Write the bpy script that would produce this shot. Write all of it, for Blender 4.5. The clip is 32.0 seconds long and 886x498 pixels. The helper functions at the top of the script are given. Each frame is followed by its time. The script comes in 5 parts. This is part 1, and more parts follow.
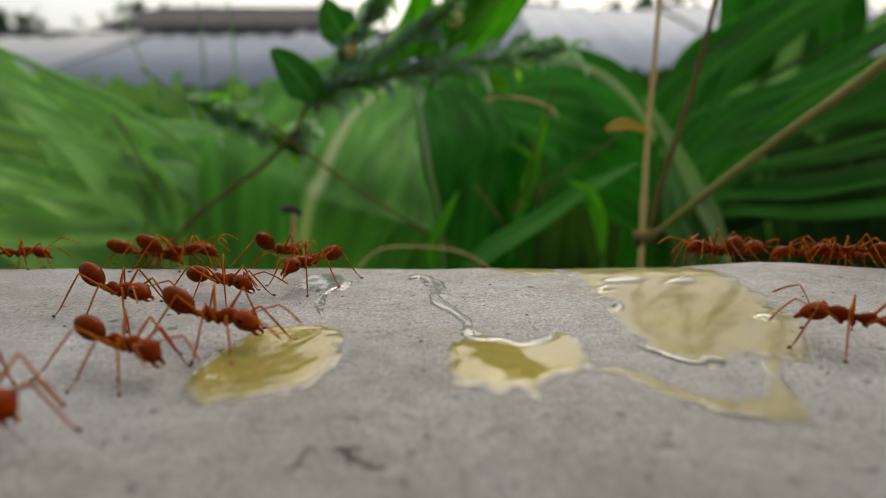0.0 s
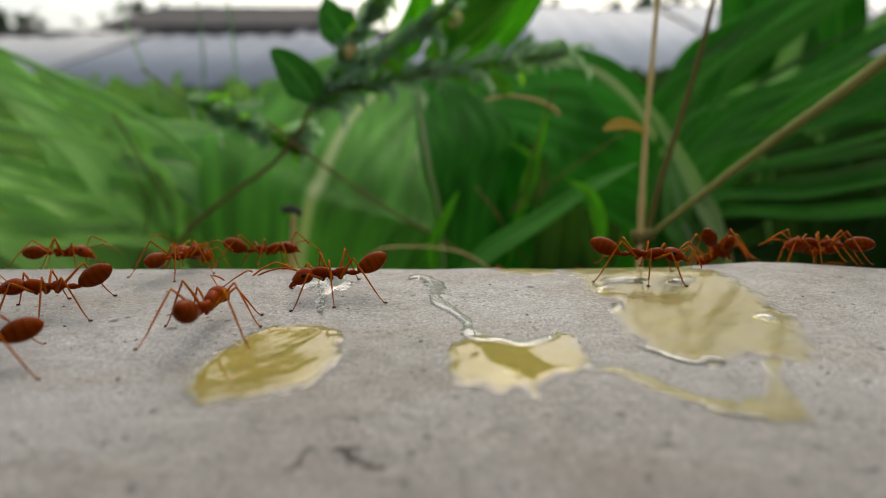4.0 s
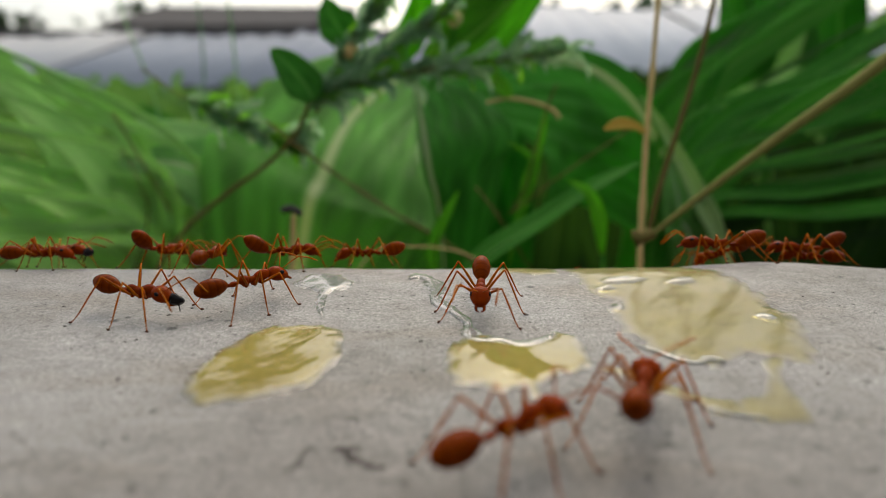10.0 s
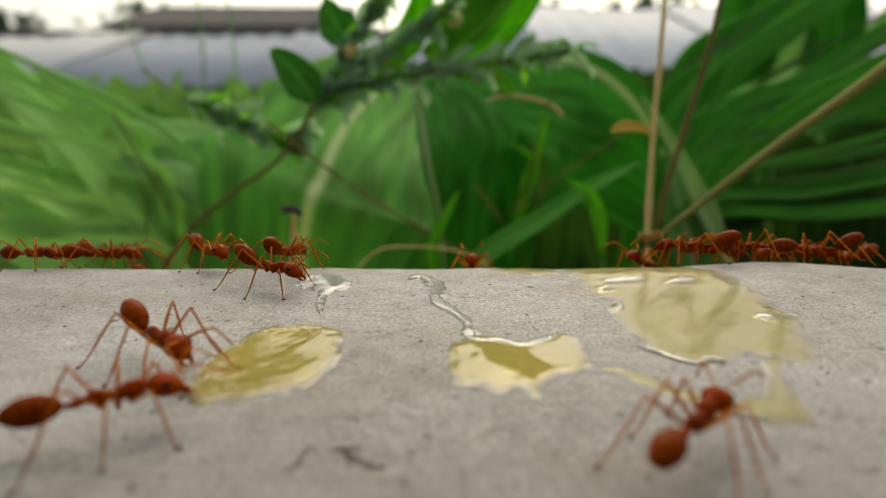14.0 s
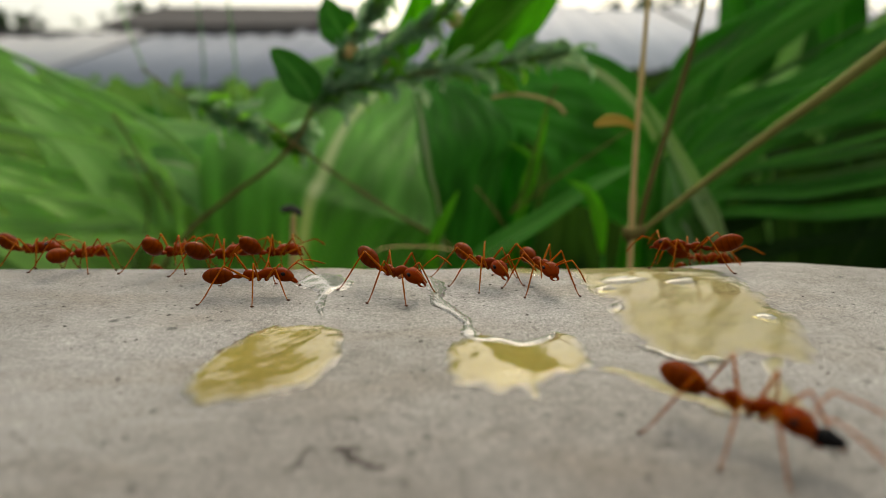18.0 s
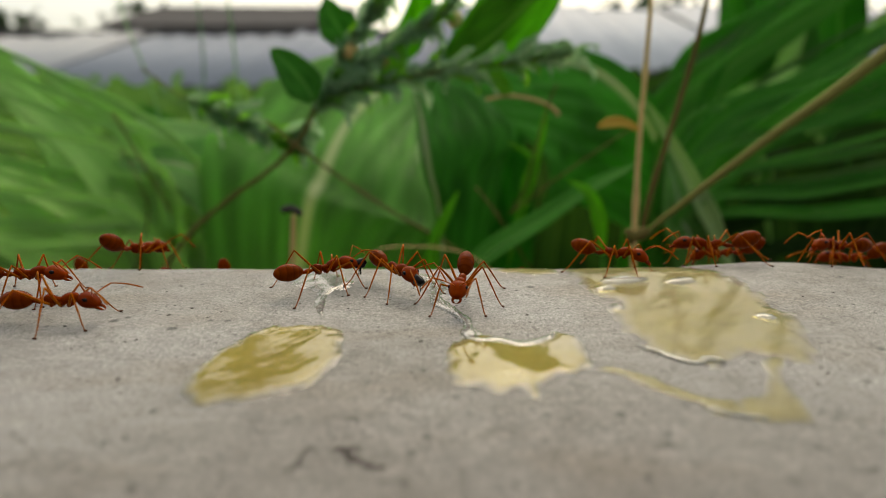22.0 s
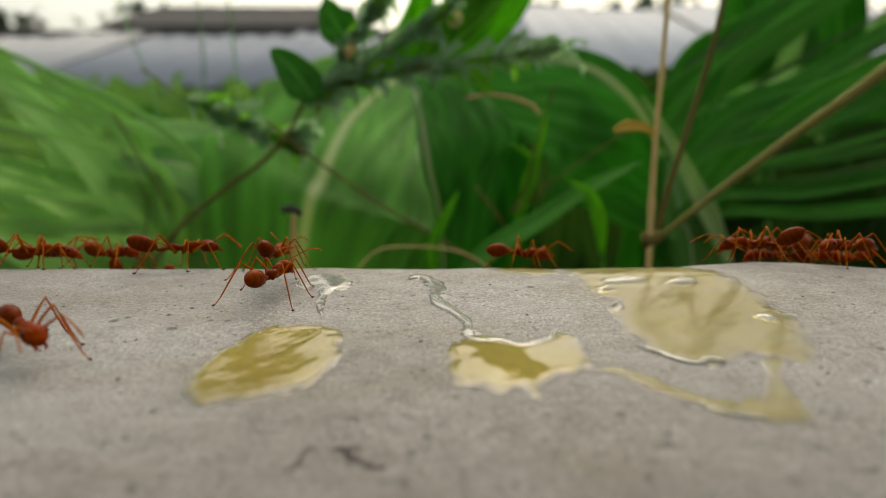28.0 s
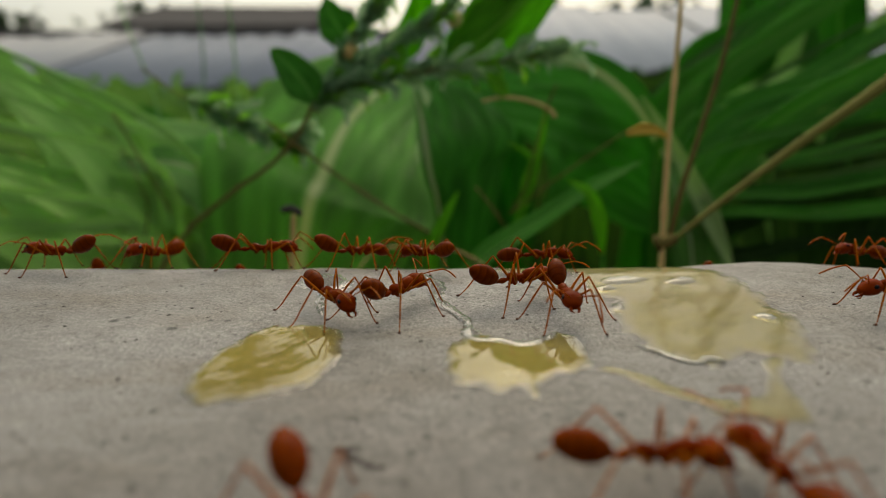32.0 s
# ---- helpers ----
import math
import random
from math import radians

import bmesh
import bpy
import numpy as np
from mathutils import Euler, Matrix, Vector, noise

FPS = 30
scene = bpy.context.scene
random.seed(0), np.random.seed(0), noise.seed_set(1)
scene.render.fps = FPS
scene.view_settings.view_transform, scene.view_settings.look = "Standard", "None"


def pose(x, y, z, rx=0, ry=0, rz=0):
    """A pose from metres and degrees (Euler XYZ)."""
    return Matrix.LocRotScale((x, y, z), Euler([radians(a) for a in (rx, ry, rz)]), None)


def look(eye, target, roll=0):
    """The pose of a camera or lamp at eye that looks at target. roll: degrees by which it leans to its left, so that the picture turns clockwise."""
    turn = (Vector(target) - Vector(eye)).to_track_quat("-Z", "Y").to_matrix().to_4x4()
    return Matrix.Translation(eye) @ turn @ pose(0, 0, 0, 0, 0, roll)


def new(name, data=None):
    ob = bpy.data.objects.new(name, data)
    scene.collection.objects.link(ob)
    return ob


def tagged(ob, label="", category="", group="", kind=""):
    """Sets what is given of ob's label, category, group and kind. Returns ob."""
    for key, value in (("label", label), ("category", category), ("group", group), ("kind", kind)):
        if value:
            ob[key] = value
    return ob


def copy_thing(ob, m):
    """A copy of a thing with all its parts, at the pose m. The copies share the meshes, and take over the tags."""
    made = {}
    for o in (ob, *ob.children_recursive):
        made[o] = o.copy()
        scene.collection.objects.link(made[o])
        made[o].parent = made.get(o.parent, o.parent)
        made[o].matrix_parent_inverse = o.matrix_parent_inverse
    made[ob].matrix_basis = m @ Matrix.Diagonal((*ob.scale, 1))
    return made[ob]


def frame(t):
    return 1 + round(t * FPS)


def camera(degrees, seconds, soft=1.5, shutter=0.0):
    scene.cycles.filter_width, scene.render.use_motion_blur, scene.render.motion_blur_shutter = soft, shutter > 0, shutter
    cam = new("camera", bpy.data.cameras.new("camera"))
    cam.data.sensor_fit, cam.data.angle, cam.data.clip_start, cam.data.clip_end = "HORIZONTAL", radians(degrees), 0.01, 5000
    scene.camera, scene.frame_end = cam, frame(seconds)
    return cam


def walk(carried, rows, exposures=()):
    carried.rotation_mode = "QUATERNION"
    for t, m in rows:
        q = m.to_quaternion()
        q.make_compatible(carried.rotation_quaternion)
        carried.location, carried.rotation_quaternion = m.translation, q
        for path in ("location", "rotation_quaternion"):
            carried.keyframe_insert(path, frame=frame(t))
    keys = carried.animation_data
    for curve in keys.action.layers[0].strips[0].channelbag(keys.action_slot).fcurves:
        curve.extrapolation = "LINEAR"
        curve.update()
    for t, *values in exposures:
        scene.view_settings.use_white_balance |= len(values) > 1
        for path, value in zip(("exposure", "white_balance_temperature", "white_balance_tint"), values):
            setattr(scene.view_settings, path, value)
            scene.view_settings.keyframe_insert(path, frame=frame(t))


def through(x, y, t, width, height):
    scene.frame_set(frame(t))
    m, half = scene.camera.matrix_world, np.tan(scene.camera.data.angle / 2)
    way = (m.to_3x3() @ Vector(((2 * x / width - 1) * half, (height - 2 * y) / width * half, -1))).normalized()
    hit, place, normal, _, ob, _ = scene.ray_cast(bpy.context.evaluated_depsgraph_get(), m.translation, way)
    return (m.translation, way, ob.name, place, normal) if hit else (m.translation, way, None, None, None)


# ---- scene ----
MM = 0.001
cam = camera(70, 32.0, soft=0.9)
cam.data.dof.use_dof = True
cam.data.dof.focus_distance = 0.060
cam.data.dof.aperture_fstop = 22
EYE = pose(0, 0, 18.5 * MM, 90 - 13.12, 0, 0)
walk(cam, [(0.0, EYE), (32.0, EYE)],
     exposures=[(0.0, -0.25, 6450, 5), (3.0, -0.15, 6450, 5), (6.0, -0.07, 6450, 5), (11.0, -0.12, 6450, 5), (11.5, -0.02, 6950, 2), (14.0, -0.02, 6950, 2), (18.0, -0.12, 6950, 2), (25.0, -0.17, 6950, 2), (28.0, -0.2, 6950, 2), (30.0, -0.42, 7050, 1), (32.0, -0.52, 7050, 1)])

# ---- daylight: a bright overcast sky ----
world = bpy.data.worlds.new("sky")
scene.world = world
world.use_nodes = True
wn = world.node_tree.nodes
sky = wn.new("ShaderNodeTexSky")
sky.sky_type = "NISHITA"
sky.sun_disc = False
sky.sun_elevation, sky.sun_rotation = radians(46), radians(8)
sky.air_density, sky.dust_density, sky.ozone_density = 1.0, 8.0, 1.0
cloud = wn.new("ShaderNodeMix")
cloud.data_type, cloud.blend_type = "RGBA", "ADD"
cloud.inputs[0].default_value = 1.0
cloud.inputs[7].default_value = (4.6, 4.7, 4.8, 1)  # an even layer of white cloud over the sky
world.node_tree.links.new(sky.outputs["Color"], cloud.inputs[6])
world.node_tree.links.new(cloud.outputs[2], wn["Background"].inputs["Color"])
wn["Background"].inputs["Strength"].default_value = 0.13
sun = new("sun", bpy.data.lights.new("sun", "SUN"))
sun.data.energy, sun.data.angle, sun.data.color = 0.6, radians(60), (1.0, 0.97, 0.92)
sun.matrix_basis = look((0.2, 1.3, 2.0), (0, 0, 0))


# ---- materials ----
class Nodes:
    """A small shorthand to wire a procedural material."""

    def __init__(self, name):
        self.mat = bpy.data.materials.new(name)
        self.mat.use_nodes = True
        self.tree = self.mat.node_tree
        self.bsdf = self.tree.nodes["Principled BSDF"]
        self.out = self.tree.nodes["Material Output"]

    def add(self, kind, **values):
        n = self.tree.nodes.new(kind)
        for k, v in values.items():
            if k in n.inputs:
                n.inputs[k].default_value = v
        return n

    def link(self, a, b):
        self.tree.links.new(a, b)

    def coord(self, which="Object", scale=(1, 1, 1), turn=0.0):
        c = self.add("ShaderNodeTexCoord")
        m = self.add("ShaderNodeMapping")
        m.inputs["Scale"].default_value = scale
        if turn:  # turn first, then scale
            m.vector_type = "TEXTURE"
            m.inputs["Scale"].default_value = tuple(1 / k for k in scale)
            m.inputs["Rotation"].default_value = (0, 0, turn)
        self.link(c.outputs[which], m.inputs["Vector"])
        return m.outputs["Vector"]

    def noise(self, vec, scale, detail=4, rough=0.55):
        n = self.add("ShaderNodeTexNoise", Scale=scale, Detail=detail, Roughness=rough)
        self.link(vec, n.inputs["Vector"])
        return n.outputs["Fac"]

    def ramp(self, fac, stops):
        r = self.add("ShaderNodeValToRGB")
        e = r.color_ramp.elements
        while len(e) < len(stops):
            e.new(0.5)
        for k, (p, c) in zip(e, stops):
            k.position, k.color = p, (*c, 1)
        self.link(fac, r.inputs["Fac"])
        return r.outputs["Color"]

    def mix(self, fac, a, b, blend="MIX"):
        m = self.add("ShaderNodeMix")
        m.data_type, m.blend_type = "RGBA", blend
        for v, k in ((fac, 0), (a, 6), (b, 7)):
            if isinstance(v, (int, float)):
                m.inputs[k].default_value = v
            elif isinstance(v, tuple):
                m.inputs[k].default_value = (*v, 1)
            else:
                self.link(v, m.inputs[k])
        return m.outputs[2]

    def bump(self, height, strength, distance):
        b = self.add("ShaderNodeBump", Strength=strength, Distance=distance)
        self.link(height, b.inputs["Height"])
        self.link(b.outputs["Normal"], self.bsdf.inputs["Normal"])

    def base(self, colour, rough=0.5, **more):
        if isinstance(colour, tuple):
            self.bsdf.inputs["Base Color"].default_value = (*colour, 1)
        else:
            self.link(colour, self.bsdf.inputs["Base Color"])
        self.bsdf.inputs["Roughness"].default_value = rough
        for k, v in more.items():
            self.bsdf.inputs[k.replace("_", " ")].default_value = v


def plaster_material():
    n = Nodes("weathered_white_plaster")
    v = n.coord()
    broad = n.noise(v, 26, 6, 0.6)
    fine = n.noise(v, 420, 9, 0.8)
    grit = n.noise(v, 2400, 6, 0.8)
    sand = n.noise(v, 5200, 3, 0.7)
    brushed = n.noise(n.coord("Object", (0.35, 1.5, 1)), 900, 4, 0.7)
    c = n.ramp(broad, [(0.34, (0.245, 0.228, 0.202)), (0.48, (0.345, 0.332, 0.310)), (0.64, (0.42, 0.415, 0.405))])
    c = n.mix(0.5, c, n.ramp(fine, [(0.36, (0.46, 0.44, 0.41)), (0.47, (0.92, 0.92, 0.92)), (0.62, (1.18, 1.18, 1.18))]), "MULTIPLY")
    c = n.mix(0.6, c, n.ramp(grit, [(0.38, (0.30, 0.29, 0.27)), (0.46, (0.88, 0.88, 0.88)), (0.54, (1.06, 1.06, 1.06)), (0.62, (1.6, 1.6, 1.6))]), "MULTIPLY")
    c = n.mix(0.62, c, n.ramp(sand, [(0.38, (0.40, 0.40, 0.39)), (0.5, (1, 1, 1)), (0.62, (1.5, 1.5, 1.5))]), "MULTIPLY")
    c = n.mix(0.3, c, n.ramp(brushed, [(0.36, (0.60, 0.58, 0.56)), (0.5, (1, 1, 1)), (0.66, (1.18, 1.18, 1.18))]), "MULTIPLY")
    for scale, near, far, tone, lo in ((150.0, 0.04, 0.085, 0.14, 0.44), (400.0, 0.075, 0.15, 0.24, 0.43), (900.0, 0.10, 0.17, 0.30, 0.45), (1700.0, 0.12, 0.22, 0.34, 0.45)):
        spots = n.add("ShaderNodeTexVoronoi", Scale=scale, Randomness=1.0)
        n.link(v, spots.inputs["Vector"])
        dots = n.ramp(spots.outputs["Distance"], [(near, (tone, tone * 0.97, tone * 0.93)), (far, (1, 1, 1))])
        where = n.ramp(n.noise(v, scale * 0.3, 3), [(lo, (0, 0, 0)), (lo + 0.1, (1, 1, 1))])
        c = n.mix(where, c, n.mix(1.0, c, dots, "MULTIPLY"))
    stain = n.ramp(n.noise(n.coord("Object", (0.6, 1.6, 1)), 60, 4), [(0.50, (1, 1, 1)), (0.66, (0.84, 0.76, 0.66))])
    c = n.mix(0.8, c, stain, "MULTIPLY")
    # worn grey-brown smears, and the camera's shade on the near plaster painted in with them
    place = n.add("ShaderNodeVectorMath")
    place.operation = "DISTANCE"
    n.link(v, place.inputs[0])
    place.inputs[1].default_value = (0.009, 0.018, 0)
    wide = n.add("ShaderNodeMath")
    wide.operation = "MULTIPLY_ADD"
    n.link(n.noise(n.coord("Object", (0.7, 1.4, 1)), 130, 5, 0.65), wide.inputs[0])
    wide.inputs[1].default_value = 0.020
    n.link(place.outputs["Value"], wide.inputs[2])
    grime_and_shade = n.ramp(wide.outputs[0], [(0.016, (0.52, 0.50, 0.47)), (0.052, (1, 1, 1))])
    c = n.mix(0.85, c, grime_and_shade, "MULTIPLY")
    c = n.mix(1.0, c, (0.74, 0.71, 0.705), "MULTIPLY")
    n.base(c, 0.45, Specular_IOR_Level=0.36)
    n.bump(n.mix(0.5, n.mix(0.5, fine, grit), sand), 0.7, 0.0003)
    return n.mat


def leaf_material(name, dark, light, rib, veins=46, slant=0.0, rough=0.5, thin=0.45, gloss=0.05, through=(1.12, 1.25, 0.65), ridges=0.45, streaks=0.65):
    """Green leaf with parallel veins along u, a pale midrib at v = 0.5 and some blotches."""
    n = Nodes(name)
    uv = n.coord("UV")
    sep = n.add("ShaderNodeSeparateXYZ")
    n.link(uv, sep.inputs["Vector"])
    along, across = sep.outputs["X"], sep.outputs["Y"]
    off = n.add("ShaderNodeMath")
    off.operation = "SUBTRACT"
    n.link(across, off.inputs[0])
    off.inputs[1].default_value = 0.5
    dist = n.add("ShaderNodeMath")
    dist.operation = "ABSOLUTE"
    n.link(off.outputs[0], dist.inputs[0])
    lean = n.add("ShaderNodeMath")
    lean.operation = "MULTIPLY_ADD"
    n.link(along, lean.inputs[0])
    lean.inputs[1].default_value = slant
    n.link(dist.outputs[0], lean.inputs[2])
    comb = n.add("ShaderNodeCombineXYZ")
    n.link(lean.outputs[0], comb.inputs["X"])
    wave = n.add("ShaderNodeTexWave", Scale=veins / 6.28, Distortion=0.6, Detail=2.0)
    n.link(comb.outputs[0], wave.inputs["Vector"])
    obj = n.coord("Object")
    patch = n.noise(obj, 30, 4)
    c = n.mix(patch, dark, light)
    c = n.mix(n.ramp(wave.outputs["Fac"], [(0.25, (0, 0, 0)), (0.95, (ridges,) * 3)]), c, light)
    streak = n.noise(n.coord("UV", (2.0, 5, 1)), 2.2, 2)
    c = n.mix(streaks, c, n.ramp(streak, [(0.34, (0.42, 0.45, 0.42)), (0.66, (1.25, 1.25, 1.25))]), "MULTIPLY")
    ribmask = n.ramp(dist.outputs[0], [(0.012, (1, 1, 1)), (0.035, (0, 0, 0))])
    c = n.mix(ribmask, c, rib)
    info = n.add("ShaderNodeObjectInfo")
    tone = n.ramp(info.outputs["Random"], [(0.0, (0.78, 0.82, 0.8)), (1.0, (1.15, 1.12, 0.95))])
    c = n.mix(1.0, c, tone, "MULTIPLY")
    n.base(c, rough, Specular_IOR_Level=gloss)
    n.bump(wave.outputs["Fac"], 0.35 * min(1.0, ridges / 0.45), 0.0006)
    trans = n.add("ShaderNodeBsdfTranslucent")
    n.link(n.mix(1.0, c, through, "MULTIPLY"), trans.inputs["Color"])
    m = n.add("ShaderNodeMixShader", Fac=thin)
    n.link(n.bsdf.outputs[0], m.inputs[1])
    n.link(trans.outputs[0], m.inputs[2])
    n.link(m.outputs[0], n.out.inputs["Surface"])
    return n.mat


def plain_material(name, a, b, scale, rough=0.6, bump=0.0003, gloss=0.06, **more):
    n = Nodes(name)
    v = n.coord()
    f = n.noise(v, scale, 5)
    n.base(n.mix(f, a, b), rough, Specular_IOR_Level=gloss, **more)
    if bump:
        n.bump(f, 0.5, bump)
    return n.mat


def honey_material(name, tint, gloss_rough=0.03, milk=(0.40, 0.335, 0.12), ior=1.46, haze_most=0.6):
    """A clear sticky film: it tints what lies under it, the more the thicker it is (u), and mirrors the sky by Fresnel."""
    n = Nodes(name)
    v = n.coord()
    sep = n.add("ShaderNodeSeparateXYZ")
    n.link(n.coord("UV"), sep.inputs["Vector"])
    clear = n.add("ShaderNodeBsdfTransparent")
    patch = n.ramp(n.noise(v, 140, 4), [(0.3, (0.55, 0.55, 0.55)), (0.7, (1, 1, 1))])
    depth = n.mix(1.0, n.ramp(sep.outputs["X"], [(0.0, (0, 0, 0)), (0.9, (1, 1, 1))]), patch, "MULTIPLY")
    n.link(n.mix(depth, (0.99, 0.985, 0.96), tint), clear.inputs["Color"])
    gloss = n.add("ShaderNodeBsdfGlossy", Roughness=gloss_rough)
    gloss.inputs["Color"].default_value = (1, 1, 1, 1)
    fres = n.add("ShaderNodeFresnel", IOR=ior)
    b = n.add("ShaderNodeBump", Strength=0.6, Distance=0.0005)
    n.link(n.mix(0.16, n.noise(n.coord("Object", (0.4, 1.2, 1), 0.8), 130, 1.5, 0.35), n.noise(n.coord("Object", (0.25, 1.2, 1), 1.0), 420, 2, 0.4)), b.inputs["Height"])
    n.link(b.outputs["Normal"], gloss.inputs["Normal"])
    n.link(b.outputs["Normal"], fres.inputs["Normal"])
    cloudy = n.add("ShaderNodeBsdfDiffuse")
    cloudy.inputs["Color"].default_value = (*milk, 1)
    haze = n.add("ShaderNodeMath")
    haze.operation = "MULTIPLY"
    n.link(depth, haze.inputs[0])
    haze.inputs[1].default_value = haze_most
    body = n.add("ShaderNodeMixShader")
    n.link(haze.outputs[0], body.inputs[0])
    n.link(clear.outputs[0], body.inputs[1])
    n.link(cloudy.outputs[0], body.inputs[2])
    m = n.add("ShaderNodeMixShader")
    n.link(fres.outputs[0], m.inputs[0])
    n.link(body.outputs[0], m.inputs[1])
    n.link(gloss.outputs[0], m.inputs[2])
    n.link(m.outputs[0], n.out.inputs["Surface"])
    return n.mat


def chitin_material(name, dark, light, rough=0.38, banded=False):
    n = Nodes(name)
    v = n.coord()
    c = n.mix(n.noise(v, 900, 4), dark, light)
    if banded:
        sep = n.add("ShaderNodeSeparateXYZ")
        n.link(v, sep.inputs["Vector"])
        band = n.add("ShaderNodeMath")
        band.operation = "MULTIPLY"
        n.link(sep.outputs["X"], band.inputs[0])
        band.inputs[1].default_value = 1500.0
        fr = n.add("ShaderNodeMath")
        fr.operation = "FRACT"
        n.link(band.outputs[0], fr.inputs[0])
        c = n.mix(1.0, c, n.ramp(fr.outputs[0], [(0.0, (0.74, 0.70, 0.66)), (0.3, (0.98, 0.98, 0.98)), (0.85, (1.12, 1.12, 1.05)), (1.0, (0.78, 0.74, 0.70))]), "MULTIPLY")
    info = n.add("ShaderNodeObjectInfo")
    c = n.mix(1.0, c, n.ramp(info.outputs["Random"], [(0.0, (0.8, 0.75, 0.7)), (1.0, (1.15, 1.2, 1.2))]), "MULTIPLY")
    n.base(c, rough, Subsurface_Weight=0.25, Subsurface_Scale=0.0006, Specular_IOR_Level=0.3, IOR=1.13)
    n.bsdf.inputs["Subsurface Radius"].default_value = (1.0, 0.35, 0.1)
    n.bump(n.noise(v, 4000, 4), 0.5, 0.00006)
    return n.mat


PLASTER = plaster_material()
BROAD = leaf_material("broad_leaf_green", (0.05, 0.18, 0.028), (0.26, 0.58, 0.125), (0.56, 0.62, 0.40), 60, 3.2, 0.45, 0.5, 0.12)
DEEP = leaf_material("dark_broad_leaf_green", (0.017, 0.12, 0.011), (0.11, 0.42, 0.05), (0.46, 0.52, 0.32), 60, 3.2, 0.5, 0.45, 0.06)
# weed green with the shade between the plants put into its colour
SHADE = leaf_material("shaded_weed_green", (0.012, 0.034, 0.008), (0.04, 0.09, 0.02), (0.06, 0.11, 0.03), 30, 2.0)
BLADE = leaf_material("grass_blade_green", (0.02, 0.13, 0.013), (0.17, 0.50, 0.08), (0.24, 0.50, 0.13), 24, gloss=0.1, ridges=0.25, streaks=0.5)
OLIVE = leaf_material("olive_grass_green", (0.26, 0.49, 0.14), (0.50, 0.73, 0.29), (0.50, 0.72, 0.31), 12, gloss=0.1, ridges=0.12, streaks=0.35)
PALE = leaf_material("faded_grass_green", (0.26, 0.41, 0.17), (0.46, 0.60, 0.32), (0.46, 0.60, 0.32), 12, gloss=0.1, ridges=0.1, streaks=0.35)
MEADOW = leaf_material("mixed_meadow_green", (0.05, 0.14, 0.035), (0.19, 0.33, 0.11), (0.24, 0.36, 0.14), 16, gloss=0.08, ridges=0.15, streaks=0.4)
FRESH = leaf_material("fresh_leaf_green", (0.10, 0.30, 0.025), (0.24, 0.52, 0.06), (0.30, 0.54, 0.11), 30, 2.0, thin=0.6, through=(1.5, 1.6, 0.9))
DUSTY = leaf_material("dusty_grey_green", (0.045, 0.17, 0.08), (0.40, 0.60, 0.36), (0.85, 0.88, 0.72), 26, 2.0, 0.55, 0.6, 0.2, (1.2, 1.2, 1.1))
STRAW = plain_material("dry_straw", (0.46, 0.32, 0.11), (0.72, 0.54, 0.24), 300, 0.7)
OLD_STRAW = plain_material("weathered_straw", (0.13, 0.125, 0.030), (0.22, 0.205, 0.055), 300, 0.7)
TWIG = plain_material("brown_twig", (0.085, 0.068, 0.018), (0.17, 0.14, 0.042), 400, 0.75)
YELLOW = plain_material("yellowed_leaf", (0.45, 0.26, 0.03), (0.55, 0.40, 0.08), 300, 0.6)
SOIL = plain_material("leaf_litter_soil", (0.015, 0.018, 0.009), (0.06, 0.06, 0.028), 9, 0.9, 0.004)
CHITIN = chitin_material("red_brown_chitin", (0.072, 0.0065, 0.0003), (0.24, 0.031, 0.0009), 0.2)
GASTER = chitin_material("banded_amber_chitin", (0.058, 0.0065, 0.0003), (0.205, 0.033, 0.0009), 0.18, True)
LEG = chitin_material("orange_leg_chitin", (0.20, 0.044, 0.0015), (0.36, 0.105, 0.003), 0.33)
CLAW = plain_material("dark_claw", (0.05, 0.018, 0.008), (0.10, 0.035, 0.015), 3000, 0.4, 0)
EYE_BLACK = plain_material("glossy_black_eye", (0.006, 0.005, 0.005), (0.010, 0.008, 0.008), 4000, 0.15, 0, 0.12)
DIRT = plain_material("dark_dirt", (0.035, 0.03, 0.027), (0.10, 0.09, 0.08), 900, 0.85)
HONEY = honey_material("amber_syrup", (0.985, 0.89, 0.43), 0.04, (0.46, 0.36, 0.09), 1.33, 0.55)
HONEY_THIN = honey_material("thin_pale_syrup", (0.985, 0.925, 0.50), 0.10, (0.42, 0.37, 0.18), 1.17, 0.05)
CLEAR = honey_material("clear_syrup", (0.985, 0.97, 0.9), 0.06, (0.46, 0.45, 0.41), 1.48, 0.5)
PALEST_SHEET = plain_material("palest_white_sheet", (0.42, 0.42, 0.44), (0.52, 0.52, 0.53), 2, 0.6, 0, 0.0)
WHITE_SHEET = plain_material("bright_white_sheet", (0.30, 0.30, 0.31), (0.40, 0.40, 0.40), 2, 0.6, 0, 0.0)
SHEET = plain_material("white_metal_sheet", (0.20, 0.215, 0.245), (0.28, 0.29, 0.32), 2, 0.6, 0, 0.0)
ROOF = plain_material("brown_roof_sheet", (0.085, 0.077, 0.073), (0.14, 0.13, 0.125), 3, 0.8, 0, 0.0)
FAR_GREEN = plain_material("far_foliage", (0.03, 0.05, 0.025), (0.09, 0.12, 0.06), 3, 0.8, 0)
BARK = plain_material("far_bark", (0.06, 0.05, 0.04), (0.12, 0.10, 0.08), 20, 0.9, 0)


